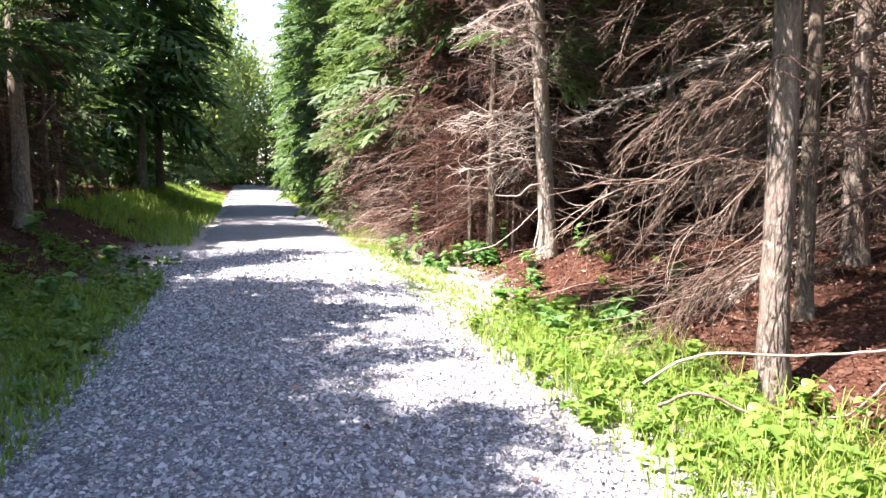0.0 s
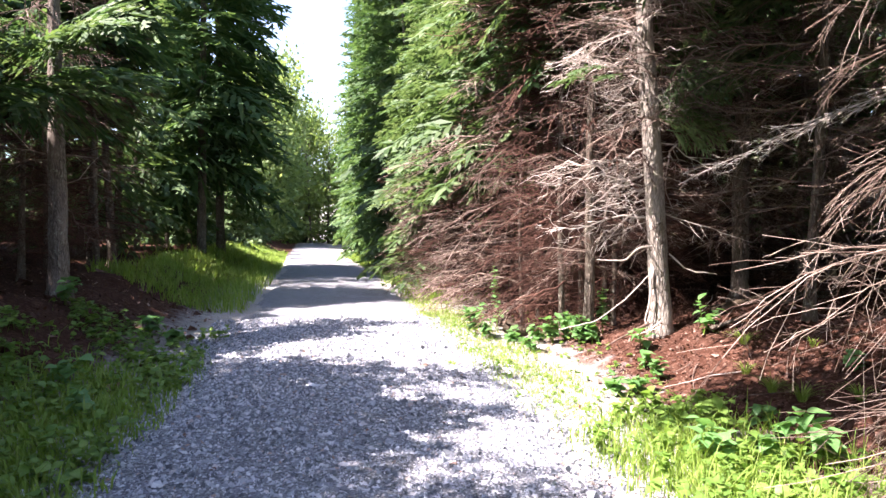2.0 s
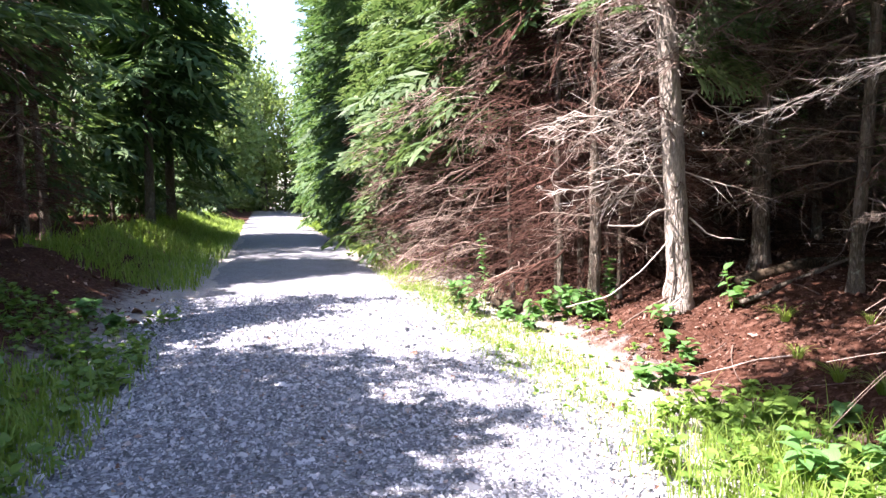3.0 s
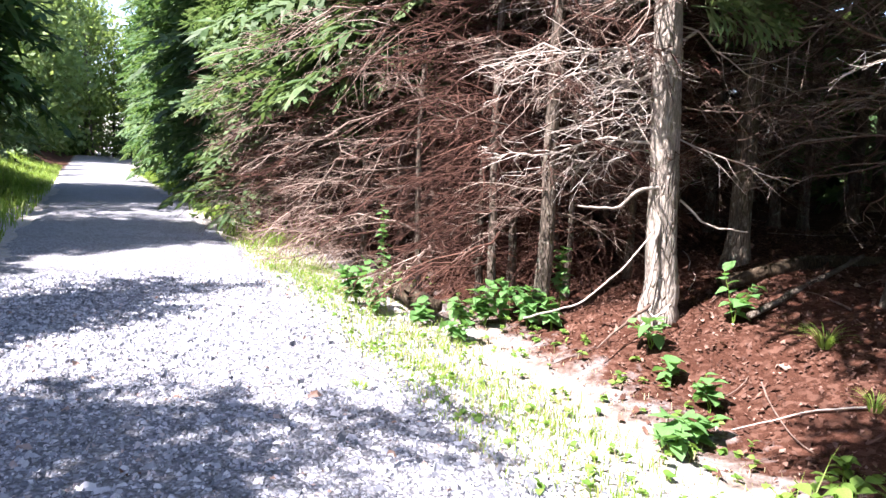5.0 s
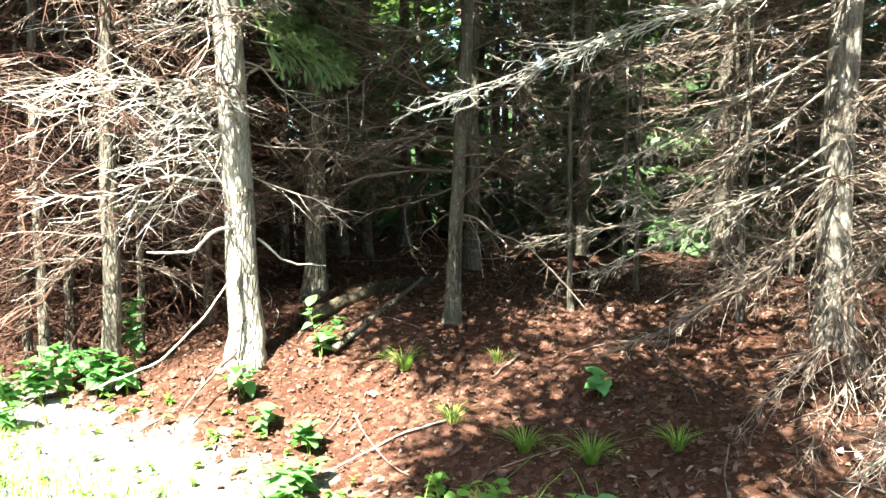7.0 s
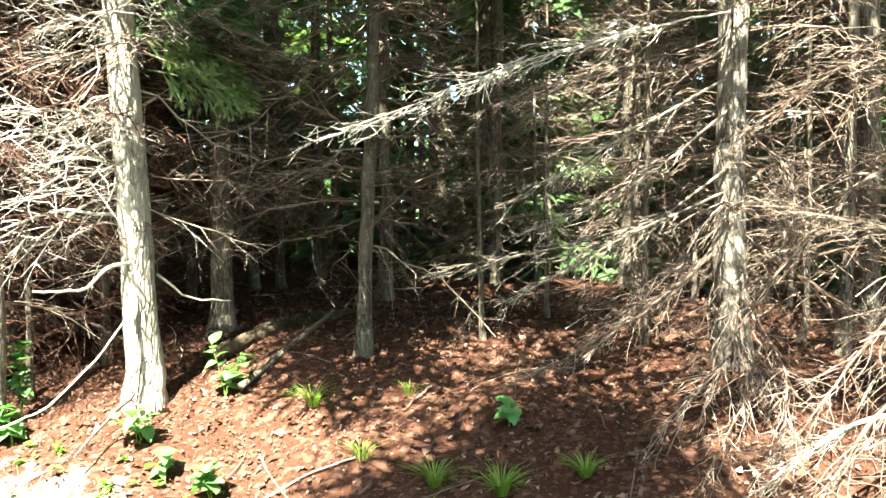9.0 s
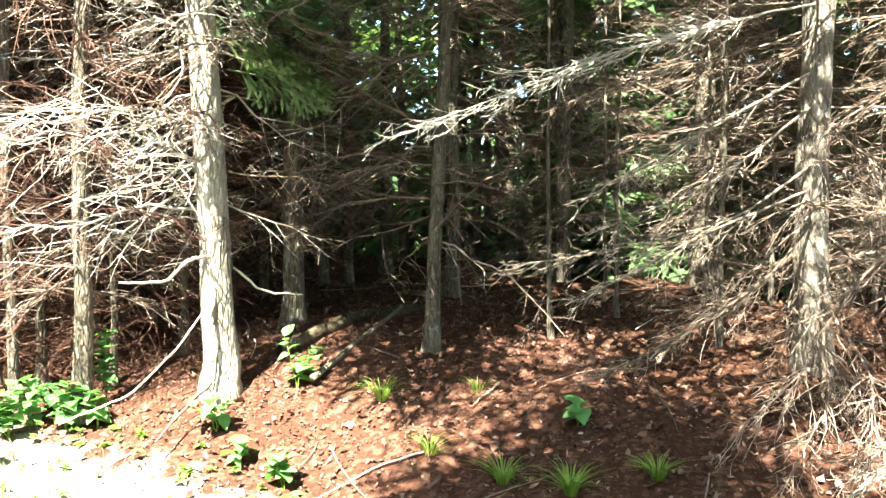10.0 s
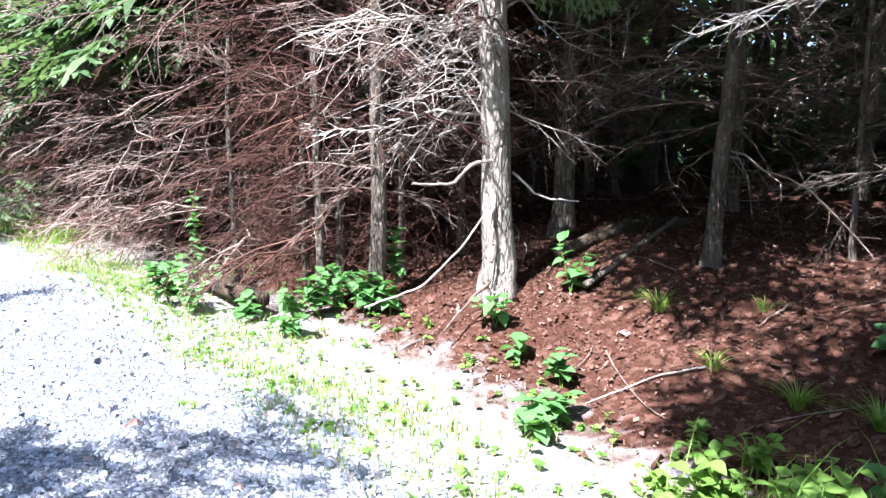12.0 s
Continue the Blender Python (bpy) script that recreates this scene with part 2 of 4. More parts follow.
def tube(soup, pts, radii, sides=5, rough=0.0, r=None, cap=False):
    pts, radii = np.asarray(pts, float), np.asarray(radii, float)
    t = np.gradient(pts, axis=0)
    t /= np.linalg.norm(t, axis=1)[:, None] + 1e-9
    ref = np.array([0, 0, 1.0]) if abs(t[:, 2]).mean() < 0.8 else np.array([1.0, 0, 0])
    a = np.cross(t, ref)
    a /= np.linalg.norm(a, axis=1)[:, None] + 1e-9
    b = np.cross(t, a)
    ang = np.arange(sides) * 2 * math.pi / sides
    rad = radii[:, None] * (1 + (rough * (r or rng).normal(size=(len(pts), sides)) if rough else 0))
    v = pts[:, None] + rad[..., None] * (np.cos(ang)[None, :, None] * a[:, None] + np.sin(ang)[None, :, None] * b[:, None])
    i, j = np.meshgrid(np.arange(len(pts) - 1), np.arange(sides), indexing="ij")
    k = (j + 1) % sides
    q = np.stack([i * sides + j, i * sides + k, (i + 1) * sides + k, (i + 1) * sides + j], -1).reshape(-1, 4)
    v = v.reshape(-1, 3)
    if cap:
        n = len(v)
        v = np.concatenate([v, pts[:1], pts[-1:]])
        e = np.arange(sides)
        f = (e + 1) % sides
        last = (len(pts) - 1) * sides
        tris = np.concatenate([np.stack([np.full(sides, n), f, e], -1), np.stack([np.full(sides, n + 1), last + e, last + f], -1)])
        soup.add(v, q, tris)
    else:
        soup.add(v, q)


# ---- plan: u runs along the road, v across it to the right ----
def at(u, v):
    """The road runs straight at first and bends gently to the left farther on."""
    far = np.clip(u - 14.0, 0, 31)
    v = v - 0.0009 * far ** 2 - 0.03 * np.clip(u - 45.0, 0, 60)
    return -0.235 * u + 0.972 * v, 0.972 * u + 0.235 * v


PROFILE_V = [-60, -14, -8, -5, -3.7, -2.7, -2.1, -1.5, 0, 1.6, 2.2, 3.0, 3.5, 4.2, 5.2, 6.5, 9, 15, 60]
PROFILE_Z = [1.6, 1.2, 1.05, 0.92, 0.68, 0.22, 0.03, 0.0, 0.05, 0.0, -0.05, -0.09, 0.0, 0.22, 0.5, 0.72, 0.85, 1.0, 1.5]


def bumps(u, v):
    x, y = at(u, v)
    w = np.clip((np.abs(v - 0.2) - 1.7) / 1.5, 0, 1)
    n = 0.05 * np.sin(1.7 * x + 0.6 * y) * np.cos(1.1 * y - 0.4 * x) + 0.025 * np.sin(4.3 * x - 2.1 * y) + 0.018 * np.sin(7.1 * y + 3.3 * x)
    return n * w


def height(u, v):
    u, v = np.asarray(u, float), np.asarray(v, float)
    rise = 0.10 * np.clip((u - 8.3) / 1.5, 0, 1) * np.interp(v, [2.7, 3.7, 5.5, 8], [0, 1, 1, 0])
    return np.interp(v, PROFILE_V, PROFILE_Z) + rise + bumps(u, v)


def spot(u, v, dz=0.0):
    x, y = at(u, v)
    return x, y, float(height(u, v)) + dz


def uv_of(x, y):
    return -0.235 * x + 0.972 * y, 0.972 * x + 0.235 * y


def sheet(us, vs, z):
    u, v = np.meshgrid(us, vs, indexing="ij")
    x, y = at(u, v)
    verts = np.stack([x, y, z(u, v)], -1).reshape(-1, 3)
    n = len(vs)
    i, j = np.meshgrid(np.arange(len(us) - 1), np.arange(n - 1), indexing="ij")
    q = np.stack([i * n + j, (i + 1) * n + j, (i + 1) * n + j + 1, i * n + j + 1], -1).reshape(-1, 4)
    return verts, q[:, ::-1]


# ---- generators of ground cover ----
def ground():
    us = np.concatenate([-np.geomspace(600, 5, 14), np.arange(-4, 20, 0.1), np.arange(20, 60, 0.7), np.geomspace(60, 900, 16)])
    vs = np.concatenate([-np.geomspace(700, 8, 16), np.arange(-7.5, 9, 0.11), np.geomspace(9.2, 700, 24)])
    def z(u, v):
        near = np.exp(-((u - 8) / 14) ** 2)
        g = np.random.default_rng(3).normal(0, 0.007, u.shape) * near * (np.abs(v - 0.2) > 1.6)
        return height(u, v) - 0.012 + g
    s = Soup()
    s.add(*sheet(us, vs, z))
    tagged(new("ground", s.mesh("ground", GROUND)), "forest floor of red-brown needles and dry leaves", "ground", kind="structure")


def road_edges(u):
    return -1.42 + 0.10 * np.sin(0.9 * u) + 0.06 * np.sin(3.1 * u + 1), 1.68 + 0.12 * np.sin(0.7 * u + 2) + 0.07 * np.sin(2.7 * u)


def road():
    us = np.concatenate([np.arange(-40, -2, 0.8), np.arange(-2, 18, 0.12), np.arange(18, 110, 0.6)])
    ws = np.linspace(0, 1, 28)
    u, w = np.meshgrid(us, ws, indexing="ij")
    r = np.random.default_rng(5)
    lo, hi = road_edges(u)
    v = lo + (hi - lo) * w
    edge = (w < 0.01) | (w > 0.99)
    v = v + edge * r.normal(0, 0.05, u.shape)
    z = height(u, v) + np.where(edge, -0.03, 0.006 + r.normal(0, 0.003, u.shape))
    x, y = at(u, v)
    n = len(ws)
    i, j = np.meshgrid(np.arange(len(us) - 1), np.arange(n - 1), indexing="ij")
    q = np.stack([i * n + j, (i + 1) * n + j, (i + 1) * n + j + 1, i * n + j + 1], -1).reshape(-1, 4)[:, ::-1]
    s = Soup()
    s.add(np.stack([x, y, z], -1).reshape(-1, 3), q)
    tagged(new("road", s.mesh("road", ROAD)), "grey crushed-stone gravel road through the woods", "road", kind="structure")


CHIP = np.array([(1, 0.35, -0.4), (-0.9, 0.6, -0.4), (-1, -0.45, -0.4), (0.9, -0.6, -0.4), (0.5, 0.05, 0.5), (-0.5, -0.05, 0.5)], float)
CHIP_Q = np.array([(0, 1, 5, 4), (2, 3, 4, 5)])
CHIP_F = np.array([(1, 2, 5), (3, 0, 4)])


def stones(n, u0, u1, v0, v1, size, name, label):
    """Loose crushed stones, pressed into the road so that only their upper sides show."""
    r = np.random.default_rng(11)
    u, v = r.uniform(u0, u1, n), r.uniform(v0, v1, n)
    lo, hi = road_edges(u)
    out = np.maximum(lo - v, v - hi)
    keep = (out < 0) | (r.random(n) < np.exp(-np.clip(out, 0, 9) / 0.28))
    u, v = u[keep], v[keep]
    n = len(u)
    x, y = at(u, v)
    s = size * np.exp(r.normal(0, 0.38, n))
    c = CHIP[None] * (s[:, None, None] * r.uniform(0.65, 1.2, (n, 6, 1))) + r.normal(0, 0.17, (n, 6, 3)) * s[:, None, None]
    a = r.uniform(0, 6.28, n)
    ca, sa = np.cos(a)[:, None], np.sin(a)[:, None]
    tilt = r.normal(0, 0.5, n)[:, None]
    cx, cy, cz = c[..., 0], c[..., 1] * 0.8, c[..., 2] + c[..., 0] * tilt * 0.4
    p = np.stack([cx * ca - cy * sa + x[:, None], cx * sa + cy * ca + y[:, None], cz + (height(u, v) + 0.006 + 0.15 * s)[:, None]], -1)
    soup = Soup()
    o = 6 * np.arange(n)[:, None, None]
    soup.add(p.reshape(-1, 3), (CHIP_Q[None] + o).reshape(-1, 4), (CHIP_F[None] + o).reshape(-1, 3))
    tagged(new(name, soup.mesh(name, STONE, False)), label, "gravel", kind="stuff")


# ---- branches ----
def twist(pts, start, way, normal):
    """Lays a path along +X into the frame of a way and a normal."""
    way = way / np.linalg.norm(way)
    side = np.cross(normal, way)
    side /= np.linalg.norm(side) + 1e-9
    up = np.cross(way, side)
    return start + pts[:, :1] * way + pts[:, 1:2] * side + pts[:, 2:3] * up


def dead_branch(seed, bushy=1.0, sag=0.3, swept=(22, 62), wobble=0.018, thick=0.009, fine=False, reach=0.46):
    """A bare conifer bough, one metre long, along +X."""
    r = np.random.default_rng(seed)
    s = Soup()
    x = np.linspace(0, 1, 8)
    wob = np.cumsum(r.normal(0, wobble, (8, 2)), axis=0)
    path = np.stack([x, wob[:, 0], -sag * x ** 1.7 + 0.10 * sag * x ** 4 + wob[:, 1]], -1)
    tube(s, path, np.interp(x, [0, 0.7, 1], [thick, thick * 0.5, 0.002]), 5 if fine else 4)
    n = int(15 * bushy)
    for i in range(n):
        a = np.clip(0.10 + 0.87 * (i + r.uniform(-0.4, 0.4)) / n, 0.05, 0.98)
        start = np.array([np.interp(a, x, path[:, k]) for k in range(3)])
        side = 1 if i % 2 else -1
        ang = side * radians(r.uniform(*swept))
        ln = (reach * (1 - a) ** 0.7 + 0.10) * r.uniform(0.45, 1.15)
        way = np.array([math.cos(ang), math.sin(ang), r.normal(-0.18, 0.22)])
        k3 = 5 if fine else 3
        tx = np.linspace(0, ln, k3)
        bend = r.normal(0, 0.14)
        tp = np.stack([tx, bend * tx ** 2 / ln + r.normal(0, wobble * 0.5, k3) * (tx > 0), -0.25 * tx ** 2 / max(ln, 0.1) * r.uniform(0.2, 1.3)], -1)
        tp = twist(tp, start, way, np.array([0, 0, 1.0]))
        tube(s, tp, np.linspace(0.45 * thick, 0.0014, k3) * (0.6 + ln), 3)
        for _ in range(int(r.integers(1, 5) * bushy)):
            b = r.uniform(0.2, 0.95)
            st = np.array([np.interp(b * ln, tx, tp[:, k]) for k in range(3)])
            an = ang + radians(r.uniform(0.7 * swept[0], swept[1])) * r.choice((-1, 1))
            w2 = np.array([math.cos(an), math.sin(an), r.normal(-0.25, 0.35)])
            l2 = ln * r.uniform(0.2, 0.55)
            k4 = 3 if fine else 2
            sx = np.linspace(0, l2, k4)
            sp = twist(np.stack([sx, r.normal(0, 0.12) * sx ** 2 / l2, -0.3 * sx ** 2], -1), st, w2, np.array([0, 0, 1.0]))
            tube(s, sp, np.linspace(0.22 * thick, 0.0008, k4), 3)
    return s


def frond(seed, shoots=10, sub=3, droop=0.22, width=0.03):
    """A flat needled bough, one metre long, along +X."""
    r = np.random.default_rng(seed)
    s = Soup()
    x = np.linspace(0, 1, 5)
    path = np.stack([x, np.cumsum(r.normal(0, 0.015, 5)), 0.06 * x - droop * x ** 2], -1)
    if sub > 2:
        tube(s, path, np.linspace(0.010, 0.002, 5), 3)
    quads = []
    def blade(p, ang, ln, w, dz):
        d = np.array([math.cos(ang), math.sin(ang), dz])
        side = np.array([-d[1], d[0], r.normal(0, 0.35)])
        mid = p + d * ln * r.uniform(0.35, 0.55)
        quads.append((p, mid + side * w, p + d * ln - np.array([0, 0, 0.12 * ln]), mid - side * w))
    for i in range(shoots):
        a = 0.12 + 0.86 * (i + r.uniform(-0.3, 0.3)) / shoots
        p = np.array([np.interp(a, x, path[:, k]) for k in range(3)])
        for side in (-1, 1):
            ang = side * radians(r.uniform(35, 62))
            ln = (0.50 * (1 - a) ** 0.8 + 0.09) * r.uniform(0.6, 1.1)
            dz = r.normal(-0.2, 0.15)
            blade(p, ang, ln, width, dz)
            d = np.array([math.cos(ang), math.sin(ang), dz])
            for k in range(sub):
                b = (k + 0.6) / (sub + 0.4)
                q = p + d * ln * b - np.array([0, 0, 0.12 * ln * b * b])
                blade(q, ang + radians(r.uniform(30, 60)) * (1 if k % 2 else -1), ln * (1.05 - b) * r.uniform(0.4, 0.65) + 0.03, width * 0.8, dz)
    blade(path[-2], 0.0, 0.3, width, -0.3)
    v = np.array(quads).reshape(-1, 3)
    s.add(v, np.arange(len(v)).reshape(-1, 4))
    return s


def place(soup, proto, m, s=1.0):
    v, q, t = proto
    a = np.array(m)
    soup.add((v * s) @ a[:3, :3].T + a[:3, 3], q, t)


SAGS = (0.10, 0.18, 0.25, 0.32, 0.40, 0.5, 0.15, 0.28, 0.36, 0.22)
DEAD = [dead_branch(100 + i, 1.0, sag, (22, 68), 0.032, 0.0095) for i, sag in enumerate(SAGS)]
DEAD_MESH = [s.mesh("branch", DEADWOOD) for s in DEAD]
RED_MESH = [s.mesh("branch", REDWOOD) for s in DEAD]
PALE_MESH = [dead_branch(120 + i, 1.35, sag * 0.8, (32, 88), 0.075, 0.0105, True, 0.55).mesh("branch", PALEWOOD) for i, sag in enumerate(SAGS)]
SPRAY_MESH = [dead_branch(135 + i, 1.3, sag, (15, 50), 0.026, 0.0038, True, 0.5).mesh("branch", DEADWOOD) for i, sag in enumerate(SAGS[:6])]
SPARSE_ARR = [dead_branch(140 + i, 0.34, 0.1 + 0.06 * i).arrays() for i in range(5)]
FINE_ARR = [dead_branch(150 + i, 0.62, 0.06 + 0.07 * i, (20, 70), 0.03, 0.0075).arrays() for i in range(6)]
THICK_ARR = [s.arrays() for s in DEAD]
FROND_ARR = [frond(200 + i).arrays() for i in range(6)]
FROND_LIGHT = [frond(220 + i, 7, 2, 0.3, 0.045).arrays() for i in range(6)]
FROND_FINE = [frond(230 + i, 11, 4, 0.3, 0.020).arrays() for i in range(6)]
FROND_LONG = [frond(250 + i, 17, 5, 0.25, 0.010).arrays() for i in range(4)]
FROND_MED = [frond(236 + i, 9, 2, 0.3, 0.027).arrays() for i in range(6)]
FROND_FAR = [frond(240 + i, 5, 1, 0.3, 0.075).arrays() for i in range(6)]


def swept_limb(knees, strands, seed, thick=0.014, reach=0.9, fan=0.35, curl=0.12):
    """A long bare limb along a few knees, with many thin strands swept towards its tip."""
    r = np.random.default_rng(seed)
    k = np.array(knees, float)
    d = np.concatenate([[0], np.cumsum(np.linalg.norm(np.diff(k, axis=0), axis=1))])
    f = np.linspace(0, d[-1], 16)
    p = np.stack([np.interp(f, d, k[:, c]) for c in range(3)], -1)
    for _ in range(3):
        p[1:-1] = 0.25 * p[:-2] + 0.5 * p[1:-1] + 0.25 * p[2:]
    p[1:] += np.cumsum(r.normal(0, 0.006, p[1:].shape), axis=0)
    s = Soup()
    tube(s, p, np.interp(f, [0, d[-1]], [thick, 0.002]), 6, 0.06, r)
    for i in range(strands):
        a = r.uniform(0.15, 0.97) ** 0.8
        j = a * 15
        st = np.array([np.interp(j, np.arange(16), p[:, c]) for c in range(3)])
        way = p[min(15, int(j) + 2)] - p[max(0, int(j) - 1)]
        way = way / (np.linalg.norm(way) + 1e-9)
        side = np.cross(way, (0, 0, 1.0)) * r.choice((-1, 1))
        w = way + side * abs(r.normal(0.3, 0.5)) * fan * 2 + np.array([0, 0, r.normal(-0.12, 0.2)])
        w /= np.linalg.norm(w)
        ln = reach * r.uniform(0.3, 1.0) * (1.15 - 0.6 * a)
        tx = np.linspace(0, ln, 6)
        tp = np.stack([tx, r.normal(0, 0.24) * tx ** 2 / ln + np.cumsum(r.normal(0, 0.012, 6)), r.normal(curl, 0.18) * tx ** 2 / ln - 0.06 * tx + np.cumsum(r.normal(0, 0.012, 6))], -1)
        tp = twist(tp, st, w, np.array([0, 0, 1.0]))
        tube(s, tp, np.linspace(0.34 * thick * (1.05 - a) + 0.0014, 0.0010, 6), 4)
        for _ in range(r.integers(2, 6)):
            b = r.integers(1, 5)
            w2 = w + r.normal(0, 0.45, 3)
            w2 /= np.linalg.norm(w2)
            l2 = ln * r.uniform(0.15, 0.4)
            sx = np.linspace(0, l2, 3)
            tube(s, twist(np.stack([sx, r.normal(0, 0.2) * sx ** 2 / l2, r.normal(0, 0.2) * sx ** 2 / l2], -1), tp[b], w2, np.array([0, 0, 1.0])), (0.0024, 0.0018, 0.0008), 3)
    return s


def hang(tree, knees, strands, seed, mat, **more):
    """Adds a swept limb, given in the plan's own metres, to a tree that stands unturned."""
    base = tree.matrix_basis.translation
    part("branch", swept_limb([(x - base.x, y - base.y, z - base.z) for x, y, z in knees], strands, seed, **more).mesh("branch", mat), tree)


def shade_boughs(tree, seed, n, z0, z1, toward, spread, length, mat):
    """Long green boughs high on a tree, out of view, added for their shade."""
    r = np.random.default_rng(seed)
    for i in range(n):
        s = Soup()
        place(s, FROND_LONG[r.integers(4)], bough((0, 0, z0 + (z1 - z0) * (i + r.random()) / n), toward + r.normal(0, spread), 6 + r.normal(0, 6), 1.0, r.normal(0, 20)), length * r.uniform(0.7, 1.1))
        part("green_bough", s.mesh("green_bough", mat), tree, None, "long green needled bough added out of view for shade")


def trunk_mesh(seed, tall, radius, mat, lean=0.0, sides=14, flare=0.4):
    r = np.random.default_rng(seed)
    z = np.concatenate([[-0.25, -0.06, 0.03, 0.10, 0.2, 0.34], np.arange(0.55, min(4.5, tall), 0.28), np.arange(4.8, tall, 1.0), [tall]])
    rad = radius * np.clip(1 - z / (tall * 1.02), 0.03, 1) ** 0.8 + radius * flare * np.exp(-np.clip(z, 0, 9) / 0.16)
    wob = np.cumsum(r.normal(0, 0.006, (len(z), 2)), axis=0)
    wob -= wob[1]
    pts = np.stack([wob[:, 0] + lean * z, wob[:, 1], z], -1)
    s = Soup()
    tube(s, pts, rad, sides, 0.05, r)
    return s.mesh("trunk", mat), pts, rad


def bough(start, azimuth, pitch, length, roll=0.0):
    return pose(*start, 0, 0, math.degrees(azimuth)) @ pose(0, 0, 0, 0, -pitch, 0) @ pose(0, 0, 0, roll) @ Matrix.Scale(length, 4)


def crown_mesh(seed, z0, z1, radius, n, arrs, mat, pointed=0.9):
    r = np.random.default_rng(seed)
    s = Soup()
    for i in range(n):
        f = (i + r.random()) / n
        f = 1 - (1 - f) ** 0.75 if pointed > 0.5 else f
        z = z0 + (z1 - z0) * f
        ln = (radius * (1 - pointed * f) + 0.15) * r.uniform(0.7, 1.15)
        m = bough((0, 0, z), i * 2.399 + r.normal(0, 0.3), 12 - 28 * (1 - f) + r.normal(0, 8), 1.0, r.normal(0, 18))
        place(s, arrs[r.integers(len(arrs))], m, ln)
    return s.mesh("crown", mat)


def twig_cloud(seed, z0, z1, n, length, arrs, mat, name="deadwood"):
    r = np.random.default_rng(seed)
    s = Soup()
    for i in range(n):
        z = z0 + (z1 - z0) * (i + r.random()) / n
        place(s, arrs[r.integers(len(arrs))], bough((0, 0, z), r.uniform(0, 6.283), r.normal(0, 10), 1.0, r.normal(0, 25)), length * r.uniform(0.5, 1.2))
    return s.mesh(name, mat)


def dead_limbs(tree, seed, n, z0, z1, length, meshes, toward=None, spread=3.14, radius=0.08, pitch=0.0):
    """Bare boughs, each a part of its own."""
    r = np.random.default_rng(seed)
    for i in range(n):
        z = z0 + (z1 - z0) * (i + r.random()) / n
        az = r.uniform(-math.pi, math.pi) if toward is None else toward + r.normal(0, 1) * spread
        st = (0.7 * radius * math.cos(az), 0.7 * radius * math.sin(az), z)
        part("branch", meshes[r.integers(len(meshes))], tree, bough(st, az, pitch + r.normal(0, 11), length * r.uniform(0.5, 1.2), r.normal(0, 30)))


ROAD_AZ = math.atan2(-0.235, -0.972)  # from the right-hand wood towards the road


def conifer(u, v, seed, tall, radius, label, group, mat=BARK, crown=(5.5, 1.5, 60), limbs=(), lean=0.0, needles=NEEDLES, arrs=None, turn=0.0):
    tree = thing("conifer_tree", label, "tree", pose(*spot(u, v), 0, 0, turn), group)
    me, pts, rad = trunk_mesh(seed, tall, radius, mat, lean)
    part("trunk", me, tree)
    z0, cr, n = crown
    if n:
        part("crown", crown_mesh(seed + 1, z0, tall, cr, n, arrs or (FROND_MED if z0 < 5.3 else FROND_FAR if cr < 2 else FROND_LIGHT), needles), tree, pose(lean * z0, 0, 0), "green needled boughs")
    for k, spec in enumerate(limbs):
        dead_limbs(tree, seed + 10 + k, radius=radius, **spec)
    return tree



def leaf_mesh(seed, wide=0.42, curl=0.25, mat=None):
    """One oval, pointed, folded leaf, one metre long, along +X."""
    r = np.random.default_rng(seed)
    t = np.array([0, 0.12, 0.3, 0.52, 0.76, 1.0])
    w = wide * np.array([0.03, 0.62, 0.98, 0.92, 0.5, 0.01]) * r.uniform(0.9, 1.1)
    z = 0.10 * t - curl * t ** 2
    v = np.stack([np.stack([t, -w, z + 0.22 * w], -1), np.stack([t, 0 * t, z], -1), np.stack([t, w, z + 0.22 * w], -1)], 1).reshape(-1, 3)
    q = [(3 * i + j, 3 * i + j + 1, 3 * i + j + 4, 3 * i + j + 3) for i in range(5) for j in range(2)]
    s = Soup()
    s.add(v, q)
    return s


LEAF = [leaf_mesh(300 + i, 0.36 + 0.04 * i, 0.12 + 0.1 * i) for i in range(4)]
PLANTLEAF = leaf_material("sapling_leaves", [(0.0, (0.07, 0.18, 0.055)), (0.5, (0.14, 0.31, 0.10)), (1.0, (0.26, 0.43, 0.17))], 0.45, 0.45, 20.0)
LEAF_MESH = [s.mesh("leaf", PLANTLEAF) for s in LEAF]
WEED_MESH = [s.mesh("leaf", BROADLEAF) for s in LEAF]
LEAF_ARR = [s.arrays() for s in LEAF]


